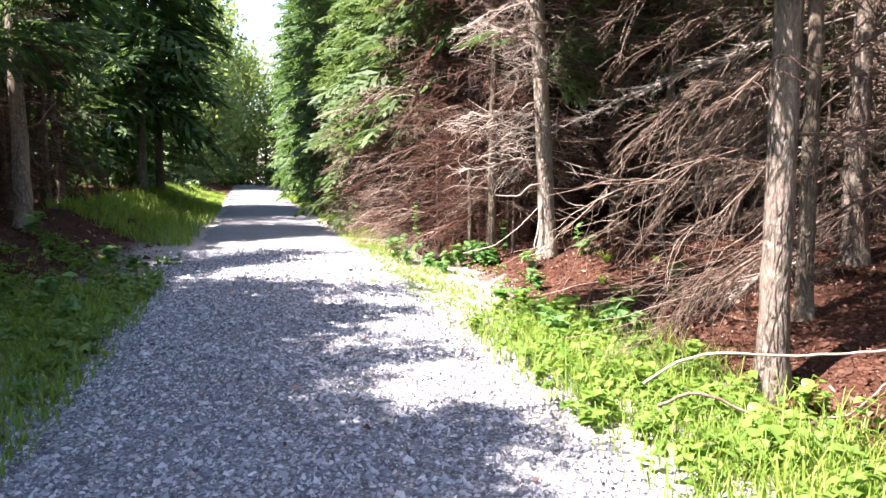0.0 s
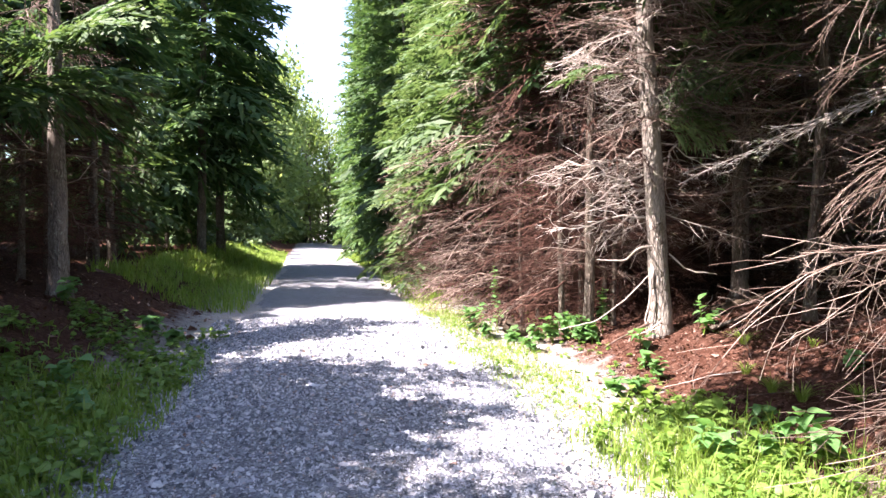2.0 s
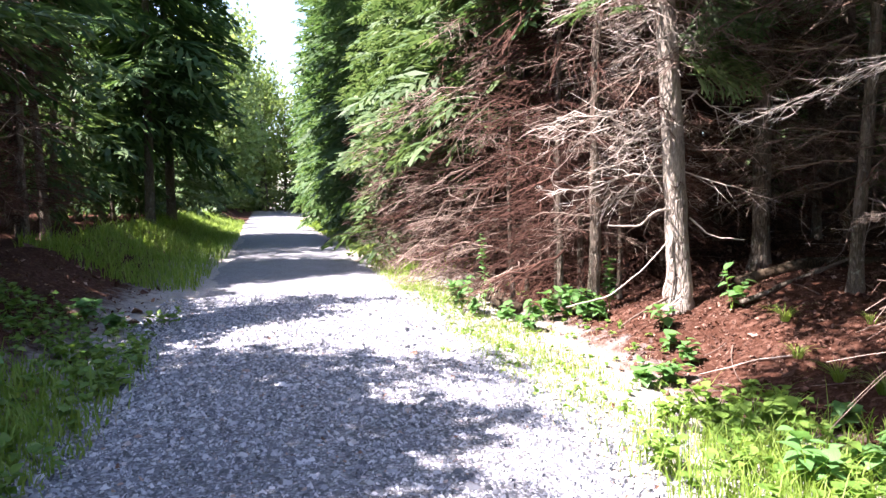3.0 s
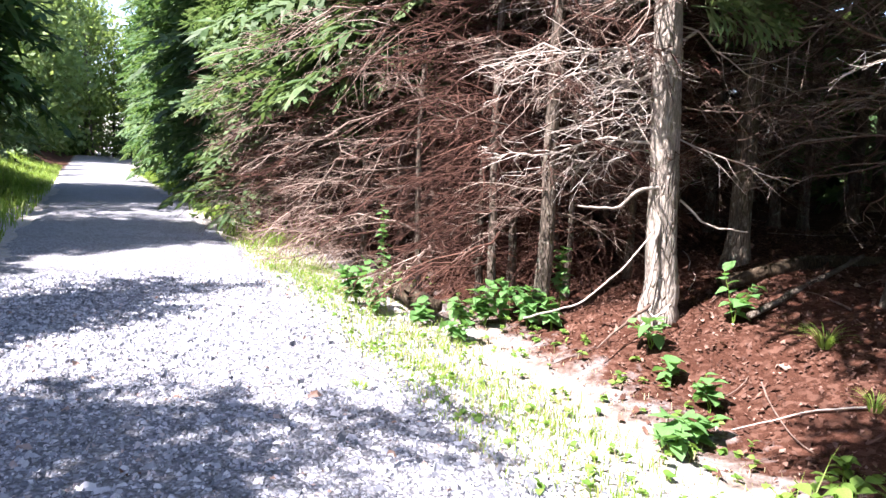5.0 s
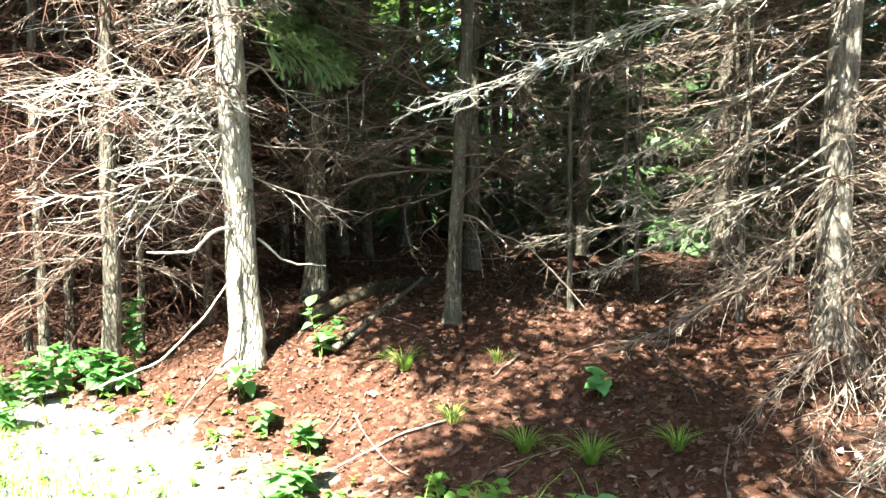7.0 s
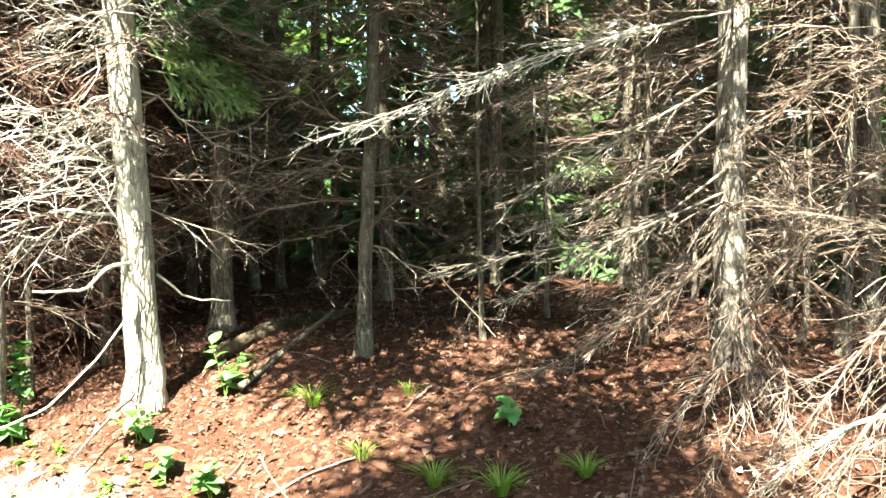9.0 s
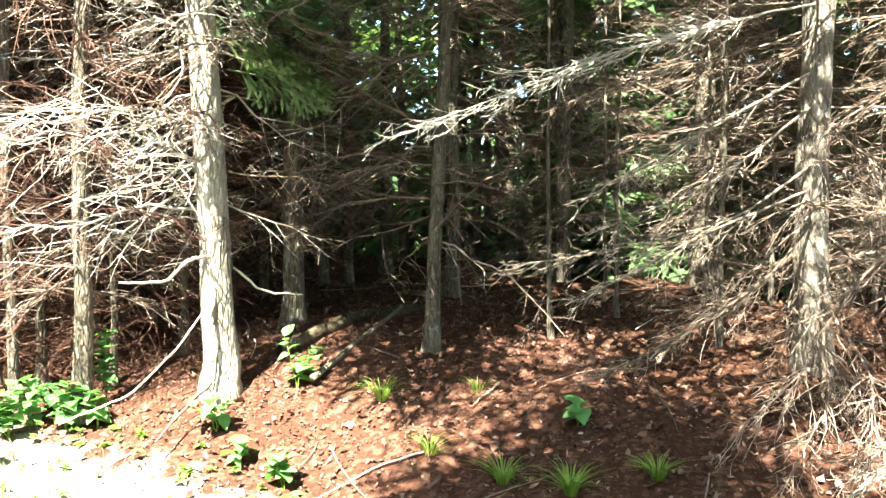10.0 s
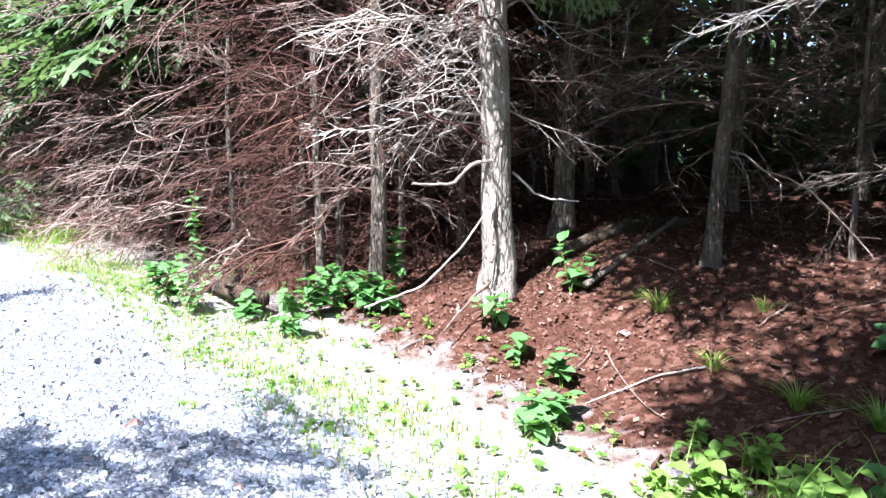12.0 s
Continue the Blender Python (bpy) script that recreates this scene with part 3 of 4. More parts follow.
def sapling(x, y, seed, tall, leaves, size, label, spread=0.5, name="sapling", stems=3, leafs=None):
    u, v = uv_of(x, y)
    r = np.random.default_rng(seed)
    plant = thing(name, label, "plant", pose(*spot(u, v, -0.02)), "broad-leaved plants on the verge")
    for k in range(stems):
        a, lean = r.uniform(0, 6.28), spread * r.uniform(0.2, 1.0)
        h = tall * r.uniform(0.6, 1.0) if k else tall
        z = np.linspace(0, 1, 6)
        d = np.stack([math.cos(a) * lean * h * z ** 1.5 + r.normal(0, 0.006, 6), math.sin(a) * lean * h * z ** 1.5 + r.normal(0, 0.006, 6), h * z], -1)
        s = Soup()
        tube(s, d, np.linspace(0.0045, 0.0018, 6), 4)
        part("stem", s.mesh("stem", GRASS), plant)
        n = max(3, leaves // stems)
        for i in range(n):
            f = 0.3 + 0.7 * (i + 0.5) / n
            p = [float(np.interp(f, z, d[:, c])) for c in range(3)]
            part("leaf", (leafs or LEAF_MESH)[r.integers(4)], plant, bough(p, i * 2.4 + r.normal(0, 0.4), r.normal(2, 18), size * r.uniform(0.6, 1.2), r.normal(0, 15)))
    return plant


def blades(name, label, seed, n, region, tall, width, mat=None, keep=None):
    """Grass: bent tapering blades, too many to count."""
    r = np.random.default_rng(seed)
    u0, u1, v0, v1 = region
    u, v = r.uniform(u0, u1, n), r.uniform(v0, v1, n)
    clump = 0.5 + 0.5 * np.sin(2.3 * u + 1.7 * np.sin(3.1 * v)) * np.cos(3.7 * v + 0.8 * u)
    ok = r.random(n) < 0.25 + 0.9 * clump
    if keep is not None:
        ok &= r.random(n) < keep(u, v)
    u, v = u[ok], v[ok]
    n = len(u)
    x, y = at(u, v)
    z = height(u, v) - 0.015
    h = tall * np.exp(r.normal(0, 0.35, n))
    a = r.uniform(0, 6.283, n)
    lean = r.uniform(0.1, 0.8, n) * h
    dx, dy = np.cos(a), np.sin(a)
    w = width * r.uniform(0.6, 1.4, n)
    rows = []
    for f, wf in ((0, 1), (0.45, 0.85), (0.8, 0.5)):
        cx, cy, cz = x + dx * lean * f ** 2, y + dy * lean * f ** 2, z + h * f * (1 - 0.25 * f)
        rows.append(np.stack([cx - dy * w * wf, cy + dx * w * wf, cz], -1))
        rows.append(np.stack([cx + dy * w * wf, cy - dx * w * wf, cz], -1))
    rows.append(np.stack([x + dx * lean, y + dy * lean, z + h * 0.72], -1))
    p = np.stack(rows, 1).reshape(-1, 3)
    o = 7 * np.arange(n)[:, None]
    s = Soup()
    s.add(p, o + np.array([[0, 1, 3, 2]]), o + np.array([[2, 3, 5, 4]]), o + np.array([[4, 5, 6]]))
    tagged(new(name, s.mesh(name, mat or GRASS)), label, "grass", kind="stuff")


def herbs(name, label, seed, n, region, tall, size, keep=None):
    """A low mat of leafy herbs, too many to count."""
    r = np.random.default_rng(seed)
    s = Soup()
    u0, u1, v0, v1 = region
    for _ in range(n):
        u, v = r.uniform(u0, u1), r.uniform(v0, v1)
        if keep is not None and r.random() > keep(u, v):
            continue
        x, y, z = spot(u, v, -0.01)
        h = tall * r.uniform(0.3, 1.2)
        a = r.uniform(0, 6.28)
        lean = r.uniform(0, 0.5) * h
        top = np.array([x + lean * math.cos(a), y + lean * math.sin(a), z + h])
        tube(s, [(x, y, z), (x + 0.3 * lean * math.cos(a), y + 0.3 * lean * math.sin(a), z + 0.5 * h), tuple(top)], (0.003, 0.002, 0.0015), 3)
        for i in range(r.integers(4, 8)):
            f = r.uniform(0.45, 1.0)
            p = (x + lean * f * math.cos(a), y + lean * f * math.sin(a), z + h * f)
            place(s, LEAF_ARR[r.integers(4)], bough(p, r.uniform(0, 6.28), r.normal(8, 18), 1.0, r.normal(0, 15)), size * r.uniform(0.55, 1.25))
    tagged(new(name, s.mesh(name, BROADLEAF)), label, "plants", kind="stuff")


def litter(name, label, seed, n, region, size, keep=None):
    """Curled dry leaves lying about."""
    r = np.random.default_rng(seed)
    u0, u1, v0, v1 = region
    u, v = r.uniform(u0, u1, n), r.uniform(v0, v1, n)
    if keep is not None:
        ok = r.random(n) < keep(u, v)
        u, v = u[ok], v[ok]
        n = len(u)
    x, y = at(u, v)
    z = height(u, v) + 0.002
    s0 = size * np.exp(r.normal(0, 0.5, n))
    a = r.uniform(0, 6.283, n)
    local = np.array([(-1, 0), (-0.3, -0.55), (0.4, -0.5), (1, 0), (0.4, 0.5), (-0.3, 0.55)])
    lx, ly = (local[None, :, 0] + r.normal(0, 0.16, (n, 6))) * s0[:, None], (local[None, :, 1] + r.normal(0, 0.16, (n, 6))) * s0[:, None] * r.uniform(0.5, 1.2, (n, 1))
    lz = r.normal(0.1, 0.34, (n, 6)) * s0[:, None] + (lx * r.normal(0, 0.35, (n, 1)) + ly * r.normal(0, 0.35, (n, 1))) + r.uniform(0.0, 0.006, (n, 1))
    ca, sa = np.cos(a)[:, None], np.sin(a)[:, None]
    p = np.stack([x[:, None] + lx * ca - ly * sa, y[:, None] + lx * sa + ly * ca, z[:, None] + lz], -1)
    o = 6 * np.arange(n)[:, None]
    s = Soup()
    s.add(p.reshape(-1, 3), o + np.array([[0, 1, 2, 5]]), o + np.array([[2, 3, 4, 5]]))
    tagged(new(name, s.mesh(name, DRYLEAF, False)), label, "leaf litter", kind="stuff")


def log(name, label, ends, radius, seed, mat=None, sides=12, taper=0.8, bend=0.0):
    """A fallen stem with rough bark and broken ends."""
    r = np.random.default_rng(seed)
    a, b = np.array(ends[0], float), np.array(ends[1], float)
    f = np.linspace(0, 1, 14)
    pts = a + (b - a) * f[:, None]
    pts += np.cumsum(r.normal(0, radius * 0.12, pts.shape), axis=0) * (f * (1 - f) * 4)[:, None]
    pts[:, 2] += bend * np.sin(f * math.pi)
    base = pts[0].copy()
    s = Soup()
    rad = radius * (1 - (1 - taper) * f) * (1 + 0.08 * np.sin(9 * f + seed))
    tube(s, pts - base, rad, sides, 0.07, r, True)
    body = tagged(thing(name, label, "log", pose(*base)))
    part("stem", s.mesh("stem", mat or LOG_BARK), body)
    for k in range(3):
        q = Soup()
        i = r.integers(3, 12)
        d = r.normal(0, 1, 3)
        d[2] = abs(d[2])
        d /= np.linalg.norm(d)
        tube(q, [pts[i] - base, pts[i] - base + d * radius * 1.8], (radius * 0.25, radius * 0.14), 6, 0.1, r, True)
        part("stub", q.mesh("stub", mat or LOG_BARK), body)
    return body


def crooked(pts, r0, r1, seed, n=4):
    """A crooked bare stem along a few knees."""
    r = np.random.default_rng(seed)
    k = np.array(pts, float)
    d = np.concatenate([[0], np.cumsum(np.linalg.norm(np.diff(k, axis=0), axis=1))])
    f = np.linspace(0, d[-1], n * (len(k) - 1) + 1)
    p = np.stack([np.interp(f, d, k[:, c]) for c in range(3)], -1)
    p[1:-1] = 0.25 * p[:-2] + 0.5 * p[1:-1] + 0.25 * p[2:]
    p[1:] += r.normal(0, r0 * 0.3, p[1:].shape)
    s = Soup()
    tube(s, p, np.linspace(r0, r1, len(p)), 6, 0.08, r)
    return s


def broadleaf_template(seed, tall, spread):
    tree = thing("broadleaf_tree", "pale green leafy tree at the far end of the road", "tree", pose(0, 0, 0), "leafy trees down the road")
    me, pts, rad = trunk_mesh(seed, tall * 0.8, 0.12, BARK_DARK, 0, 8)
    part("trunk", me, tree)
    r = np.random.default_rng(seed)
    s = Soup()
    twigs = Soup()
    for k in range(34):
        z = tall * r.uniform(0.04, 0.98)
        reach = spread * (1.05 - abs(z / tall - 0.45)) * r.uniform(0.35, 1.0)
        a = r.uniform(0, 6.28)
        c = np.array([reach * math.cos(a), reach * math.sin(a), z])
        tube(twigs, [(0, 0, z * 0.8), tuple(c * (0.5, 0.5, 0.93)), tuple(c)], (0.03, 0.02, 0.008), 4)
        n = 95
        p = c + r.normal(0, 1, (n, 3)) * (0.7, 0.7, 0.5)
        d1 = r.normal(0, 1, (n, 3))
        d1 /= np.linalg.norm(d1, axis=1)[:, None]
        d2 = np.cross(d1, r.normal(0, 1, (n, 3)))
        d2 /= np.linalg.norm(d2, axis=1)[:, None]
        e = r.uniform(0.10, 0.22, (n, 1))
        v = np.stack([p - d1 * e, p + d2 * e * 0.6, p + d1 * e, p - d2 * e * 0.6], 1).reshape(-1, 3)
        s.add(v, np.arange(4 * n).reshape(-1, 4))
    part("crown", s.mesh("crown", FARLEAF), tree)
    tagged(part("branchwork", twigs.mesh("branchwork", BARK_DARK), tree), kind="stuff")
    return tree


# ---- the setting ----
ground()
road()
stones(84000, 2.2, 14.5, -1.8, 2.6, 0.0135, "gravel", "loose grey crushed stones on the road")

# ---- right-hand wood: the trees at the road's edge ----
EDGE = "conifers at the road's edge"
u, v = uv_of(1.54, 10.80)
main_tree = conifer(u, v, 31, 13, 0.125, "conifer with pale scaly bark and dead silvery twigs", EDGE, BARK_PALE, (7.5, 1.2, 50), [
    dict(n=16, z0=1.5, z1=3.8, length=1.2, meshes=PALE_MESH, toward=ROAD_AZ - 0.75, spread=0.5),
    dict(n=5, z0=3.3, z1=5.0, length=1.3, meshes=PALE_MESH, toward=ROAD_AZ + 0.9, spread=0.4),
    dict(n=24, z0=0.9, z1=4.5, length=1.0, meshes=DEAD_MESH, toward=1.3, spread=0.8),
    dict(n=12, z0=3.8, z1=6.5, length=1.4, meshes=DEAD_MESH, toward=1.6, spread=0.9)], lean=-0.06)
part("branch", crooked([(-0.10, -0.08, 1.05), (-0.28, -0.05, 1.02), (-0.42, -0.02, 0.86), (-0.78, -0.06, 0.88)], 0.017, 0.008, 1).mesh("branch", PALEWOOD), main_tree, None, "broken bleached stub")
part("branch", crooked([(-0.10, -0.1, 0.75), (-0.16, -0.16, 0.35), (-0.22, -0.18, 0.08), (-0.12, -0.24, 0.02), (-0.02, -0.22, 0.12)], 0.016, 0.007, 2).mesh("branch", PALEWOOD), main_tree, None, "bent bleached branch")
part("branch", crooked([(-0.16, -0.16, 0.12), (-0.45, -0.35, 0.02), (-0.75, -0.55, -0.12)], 0.016, 0.006, 3).mesh("branch", DEADWOOD), main_tree)
part("branch", crooked([(0.10, -0.03, 0.95), (0.3, -0.12, 0.75), (0.62, -0.2, 0.72)], 0.012, 0.005, 4).mesh("branch", PALEWOOD), main_tree)
part("branch", crooked([(-1.25, -0.35, 0.06), (-0.8, -0.32, 0.16), (-0.45, -0.25, 0.42), (-0.16, -0.14, 0.70)], 0.007, 0.006, 6, 8).mesh("branch", PALEWOOD), main_tree, None, "long bleached branch leaning on the trunk")
part("branch", crooked([(-0.02, -0.22, 0.12), (-0.05, -0.30, 0.16), (-0.22, -0.36, 0.05), (-0.42, -0.46, 0.0)], 0.009, 0.005, 7, 5).mesh("branch", PALEWOOD), main_tree)
for k, (az, z, ln) in enumerate(((-2.6, 3.15, 0.5), (-2.9, 3.1, 0.55), (-2.3, 3.0, 0.45))):
    s = Soup()
    place(s, FROND_ARR[k], bough((0.9 * math.cos(az), 0.9 * math.sin(az), z), az, -8, 1.0), ln)
    part("green_spray", s.mesh("green_spray", NEEDLES_SUNLIT), main_tree, None, "small green needled spray")
for k in range(8):
    s = Soup()
    place(s, FROND_FINE[k % 6], bough((0.05, -0.05, 2.45 + 0.11 * k), -1.0 + 0.28 * (k % 5), -12, 1.0, 14 * k - 50), 0.85)
    part("green_spray", s.mesh("green_spray", NEEDLES_SUNLIT), main_tree, None, "hanging green needled spray")

tagged(part("deadwood", twig_cloud(2890, 1.2, 4.4, 34, 0.95, FINE_ARR, PALEWOOD), main_tree), "tangle of thin bleached twigs", kind="stuff")
tagged(part("deadwood", twig_cloud(2891, 2.5, 5.4, 70, 1.25, THICK_ARR, DEADWOOD), main_tree), "tangle of thin brown twigs", kind="stuff")

u, v = uv_of(2.30, 4.97)
near_tree = conifer(u, v, 41, 13, 0.105, "conifer with grey fissured bark and drooping dead boughs", EDGE, BARK, (6.5, 1.0, 36), [
    dict(n=15, z0=0.9, z1=2.9, length=1.5, meshes=SPRAY_MESH, toward=2.25, spread=0.3, pitch=-30),
    dict(n=9, z0=2.2, z1=4.6, length=1.4, meshes=SPRAY_MESH, toward=2.5, spread=0.5, pitch=-12),
    dict(n=10, z0=1.0, z1=4.5, length=1.2, meshes=DEAD_MESH)])
# two boughs above the view, added to dapple the floor behind
shade_boughs(near_tree, 71, 2, 4.4, 5.2, 2.35, 0.2, 2.8, NEEDLES)
# unseen high boughs added for floor shade, bare near the trunk, green farther out
r = np.random.default_rng(68)
for k in range(9):
    az, z = 2.57 + r.normal(0, 0.15), 4.7 + 0.12 * k
    s = Soup()
    root = np.array([math.cos(az), math.sin(az), 0.0])
    tube(s, [(0, 0, z), tuple(root * 1.0 + (0, 0, z + 0.12)), tuple(root * 2.05 + (0, 0, z + 0.15))], (0.022, 0.017, 0.011), 5)
    part("branch", s.mesh("branch", BARK_DARK), near_tree)
    s = Soup()
    place(s, FROND_LONG[k % 4], bough(tuple(root * 2.0 + (0, 0, z + 0.15)), az, 2 + r.normal(0, 5), 1.0, r.normal(0, 20)), 2.6)
    part("green_bough", s.mesh("green_bough", NEEDLES), near_tree, None, "long green needled bough added out of view for shade")
# added out of view to shade the tree's own dead sprays
shade_boughs(near_tree, 70, 9, 3.1, 4.6, 3.55, 0.7, 1.7, NEEDLES)
hang(near_tree, [(2.25, 5.05, 0.95), (2.05, 5.6, 0.62), (1.85, 6.1, 0.15)], 34, 72, DEADWOOD, reach=0.5, curl=-0.15)
tree = conifer(*uv_of(3.0, 6.0), 45, 11, 0.07, "thin conifer with a dead twisted stem", EDGE, BARK_DARK, (8.0, 0.9, 26), [
    dict(n=5, z0=0.5, z1=4.5, length=1.1, meshes=SPRAY_MESH)])
hang(tree, [(2.95, 6.05, 1.0), (2.65, 6.25, 0.75), (2.3, 6.5, 0.2)], 26, 73, DEADWOOD, reach=0.6)
hang(tree, [(2.95, 6.05, 0.75), (2.8, 6.4, 0.6), (2.55, 6.9, 0.1)], 22, 74, PALEWOOD, reach=0.6)
tree = conifer(*uv_of(3.9, 5.9), 47, 11, 0.08, "conifer with long swept dead boughs", EDGE, BARK_DARK, (6.8, 1.2, 40), [
    dict(n=5, z0=0.4, z1=1.8, length=1.3, meshes=SPRAY_MESH, toward=2.2, spread=0.6, pitch=-10)])
hang(tree, [(3.88, 5.98, 2.9), (3.67, 6.5, 2.6), (3.4, 6.9, 2.2), (2.9, 7.3, 1.9)], 34, 75, DEADWOOD, reach=0.8, fan=0.5)
hang(tree, [(3.85, 5.98, 2.1), (3.5, 6.5, 1.8), (3.1, 6.8, 1.3), (2.8, 7.0, 0.9)], 26, 76, DEADWOOD, reach=0.7, fan=0.5)
hang(tree, [(3.85, 5.98, 1.5), (3.3, 6.3, 1.1), (2.8, 6.5, 0.7), (2.3, 6.6, 0.45)], 30, 69, DEADWOOD, reach=0.7, fan=0.5)

r = np.random.default_rng(77)
# the brown thicket
for i in range(24):
    u = 11.6 + 0.40 * i + r.normal(0, 0.12)
    v = 3.35 + (i % 4) * 0.42 + r.normal(0, 0.12) - 0.035 * i
    far = i > 5
    conifer(u, v, 500 + 20 * i, r.uniform(8, 11), r.uniform(0.03, 0.062), "thin conifer with a thicket of bare brown boughs", EDGE, BARK_DARK,
            (r.uniform(2.4, 3.0) if far else r.uniform(5.0, 5.8), 1.8 if far else 1.6, 85), [
                dict(n=25, z0=0.15, z1=3.2 if far else 4.8, length=1.5, meshes=RED_MESH if i % 2 or i < 4 else DEAD_MESH, toward=ROAD_AZ - 0.15, spread=0.6, pitch=-2),
                dict(n=9, z0=0.5, z1=4.4, length=0.9, meshes=RED_MESH)], needles=NEEDLES_SUNLIT)

# single trees inside the right-hand wood: place, girth, height
INSIDE = "conifers inside the wood"
inside = [(0.75, 11.45, 0.07, 9), (1.15, 11.9, 0.03, 6), (2.95, 9.95, 0.062, 10), (2.74, 11.65, 0.105, 12), (4.2, 7.42, 0.115, 12), (4.03, 12.97, 0.06, 10), (4.57, 13.19, 0.06, 10),
          (5.92, 14.03, 0.09, 12), (4.51, 11.26, 0.08, 11), (8.36, 14.46, 0.09, 12), (8.73, 14.05, 0.16, 14), (9.77, 14.37, 0.09, 12), (8.49, 12.75, 0.14, 13), (6.94, 9.53, 0.125, 13), (6.86, 8.44, 0.11, 12), (4.71, 6.84, 0.045, 8), (5.73, 6.87, 0.09, 12)]
for k, (x, y, rad, tall) in enumerate(inside):
    u, v = uv_of(x, y)
    near = k in (0, 2, 3, 4, 8)
    limbs = [dict(n=26 if near or k > 12 else 16, z0=0.7, z1=5.0, length=1.3, meshes=RED_MESH if k < 2 else DEAD_MESH)]
    if k == 4:
        limbs = [dict(n=9, z0=1.8, z1=4.6, length=1.5, meshes=SPRAY_MESH, toward=2.75, spread=0.5, pitch=2),
                 dict(n=9, z0=0.3, z1=1.2, length=1.1, meshes=SPRAY_MESH, toward=-2.6, spread=0.8, pitch=-30),
                 dict(n=18, z0=0.6, z1=4.6, length=1.5, meshes=DEAD_MESH)]
    tree = conifer(u, v, 900 + 30 * k, tall, rad, "slender conifer with bare lower boughs and lichen", INSIDE, BARK if k == 4 else BARK_DARK, ((5.5, 1.5, 50) if k == 2 else (6.3, 0.8, 22) if k == 0 else (5.2, 0.5, 8) if k == 1 else (6.5, 0.9, 25) if k == 15 else (4.9, 1.7, 60)), limbs, lean=0.03 if k == 2 else 0.0)
    if k < 2:
        tagged(part("deadwood", twig_cloud(2880 + k, 0.9, 4.8, 60, 1.0, THICK_ARR, DEADWOOD), tree), "tangle of thin brown twigs", kind="stuff")
    if k > 1 and k != 4:
        tagged(part("deadwood", twig_cloud(2900 + k, 0.7, 4.6, 44, 1.15, FINE_ARR, DEADWOOD), tree), "tangle of thin dead twigs", kind="stuff")
    if k == 2:
        # unseen boughs reaching towards the road, added to shade the forest floor
        shade_boughs(tree, 78, 5, 4.3, 5.2, -2.1, 0.1, 3.4, NEEDLES)
        shade_boughs(tree, 77, 5, 4.3, 5.2, -2.85, 0.12, 3.6, NEEDLES)
        shade_boughs(tree, 79, 3, 4.2, 5.2, ROAD_AZ + 0.03, 0.09, 3.6, NEEDLES)
    if k == 4:
        # the long bleached limb that sweeps towards the road, then the drooping ones
        hang(tree, [(4.12, 7.42, 3.05), (3.64, 7.4, 2.92), (3.04, 7.73, 2.73), (2.56, 8.03, 2.55), (2.11, 8.19, 2.36), (1.72, 8.38, 2.17), (1.5, 8.55, 2.09)], 80, 75, PALEWOOD, reach=0.62, fan=0.16, curl=0.10, thick=0.0095)
        hang(tree, [(4.12, 7.42, 2.9), (3.5, 7.75, 2.62), (2.8, 8.05, 2.42), (2.3, 8.3, 2.2)], 40, 788, DEADWOOD, reach=0.6, fan=0.25, curl=0.02, thick=0.010)
        for j, knees in enumerate(([(4.1, 7.42, 1.98), (3.6, 7.65, 1.6), (3.07, 8.17, 1.43), (2.38, 8.6, 1.34)], [(4.1, 7.4, 1.6), (3.5, 7.5, 1.2), (2.94, 7.69, 0.92), (2.23, 7.99, 0.66)],
                                   [(4.1, 7.45, 1.8), (3.16, 7.8, 1.47), (2.4, 8.23, 1.09)], [(4.1, 7.35, 1.1), (3.3, 7.15, 0.75), (2.59, 7.25, 0.43)],
                                   [(4.1, 7.35, 0.95), (3.3, 7.05, 0.55), (2.41, 7.03, 0.24)], [(4.1, 7.42, 2.6), (3.5, 7.7, 2.3), (2.9, 8.0, 1.95), (2.5, 8.2, 1.7)],
                                   [(4.1, 7.35, 1.1), (3.4, 6.85, 0.75), (2.4, 6.6, 0.5)], [(4.1, 7.35, 2.3), (3.7, 6.9, 1.9), (3.2, 6.7, 1.4)], [(4.15, 7.5, 1.4), (3.9, 7.9, 1.0), (3.5, 8.2, 0.65)],
                                   [(4.1, 7.4, 2.4), (3.7, 7.8, 1.95), (3.4, 8.1, 1.7), (3.0, 8.4, 1.55)], [(4.15, 7.35, 0.8), (3.8, 7.1, 0.62), (3.5, 7.0, 0.5)], [(4.15, 7.45, 3.4), (3.6, 7.2, 3.2), (3.0, 7.2, 2.9)])):
            hang(tree, knees, 40, 790 + j, GREYWOOD if j in (0, 2, 5, 9) else DEADWOOD, reach=0.55, fan=0.45, curl=-0.05, thick=0.011)
    if k == 3:
        for j in range(14):
            s = Soup()
            place(s, FROND_FINE[j % 6], bough((0, 0, 2.95 + 0.08 * j), -2.3 + 0.3 * (j % 7 - 3), -14, 1.0, 7 * j - 40), 1.35)
            part("green_spray", s.mesh("green_spray", NEEDLES_SUNLIT), tree, None, "hanging green needled bough")


for k, (x, y) in enumerate(((4.9, 7.15), (5.9, 7.5), (5.0, 8.6), (4.2, 8.1), (6.1, 9.0), (3.7, 9.3), (5.7, 8.3), (6.5, 7.9), (6.7, 7.1), (4.7, 9.3), (5.4, 9.9), (6.3, 6.3))):
    conifer(*uv_of(x, y), 1500 + 30 * k, 4.2, 0.022, "dead sapling with a tangle of bare twigs", INSIDE, BARK_DARK, (3.9, 0.3, 0), [
        dict(n=22, z0=0.3, z1=3.8, length=0.95, meshes=SPRAY_MESH if k % 2 else DEAD_MESH)])

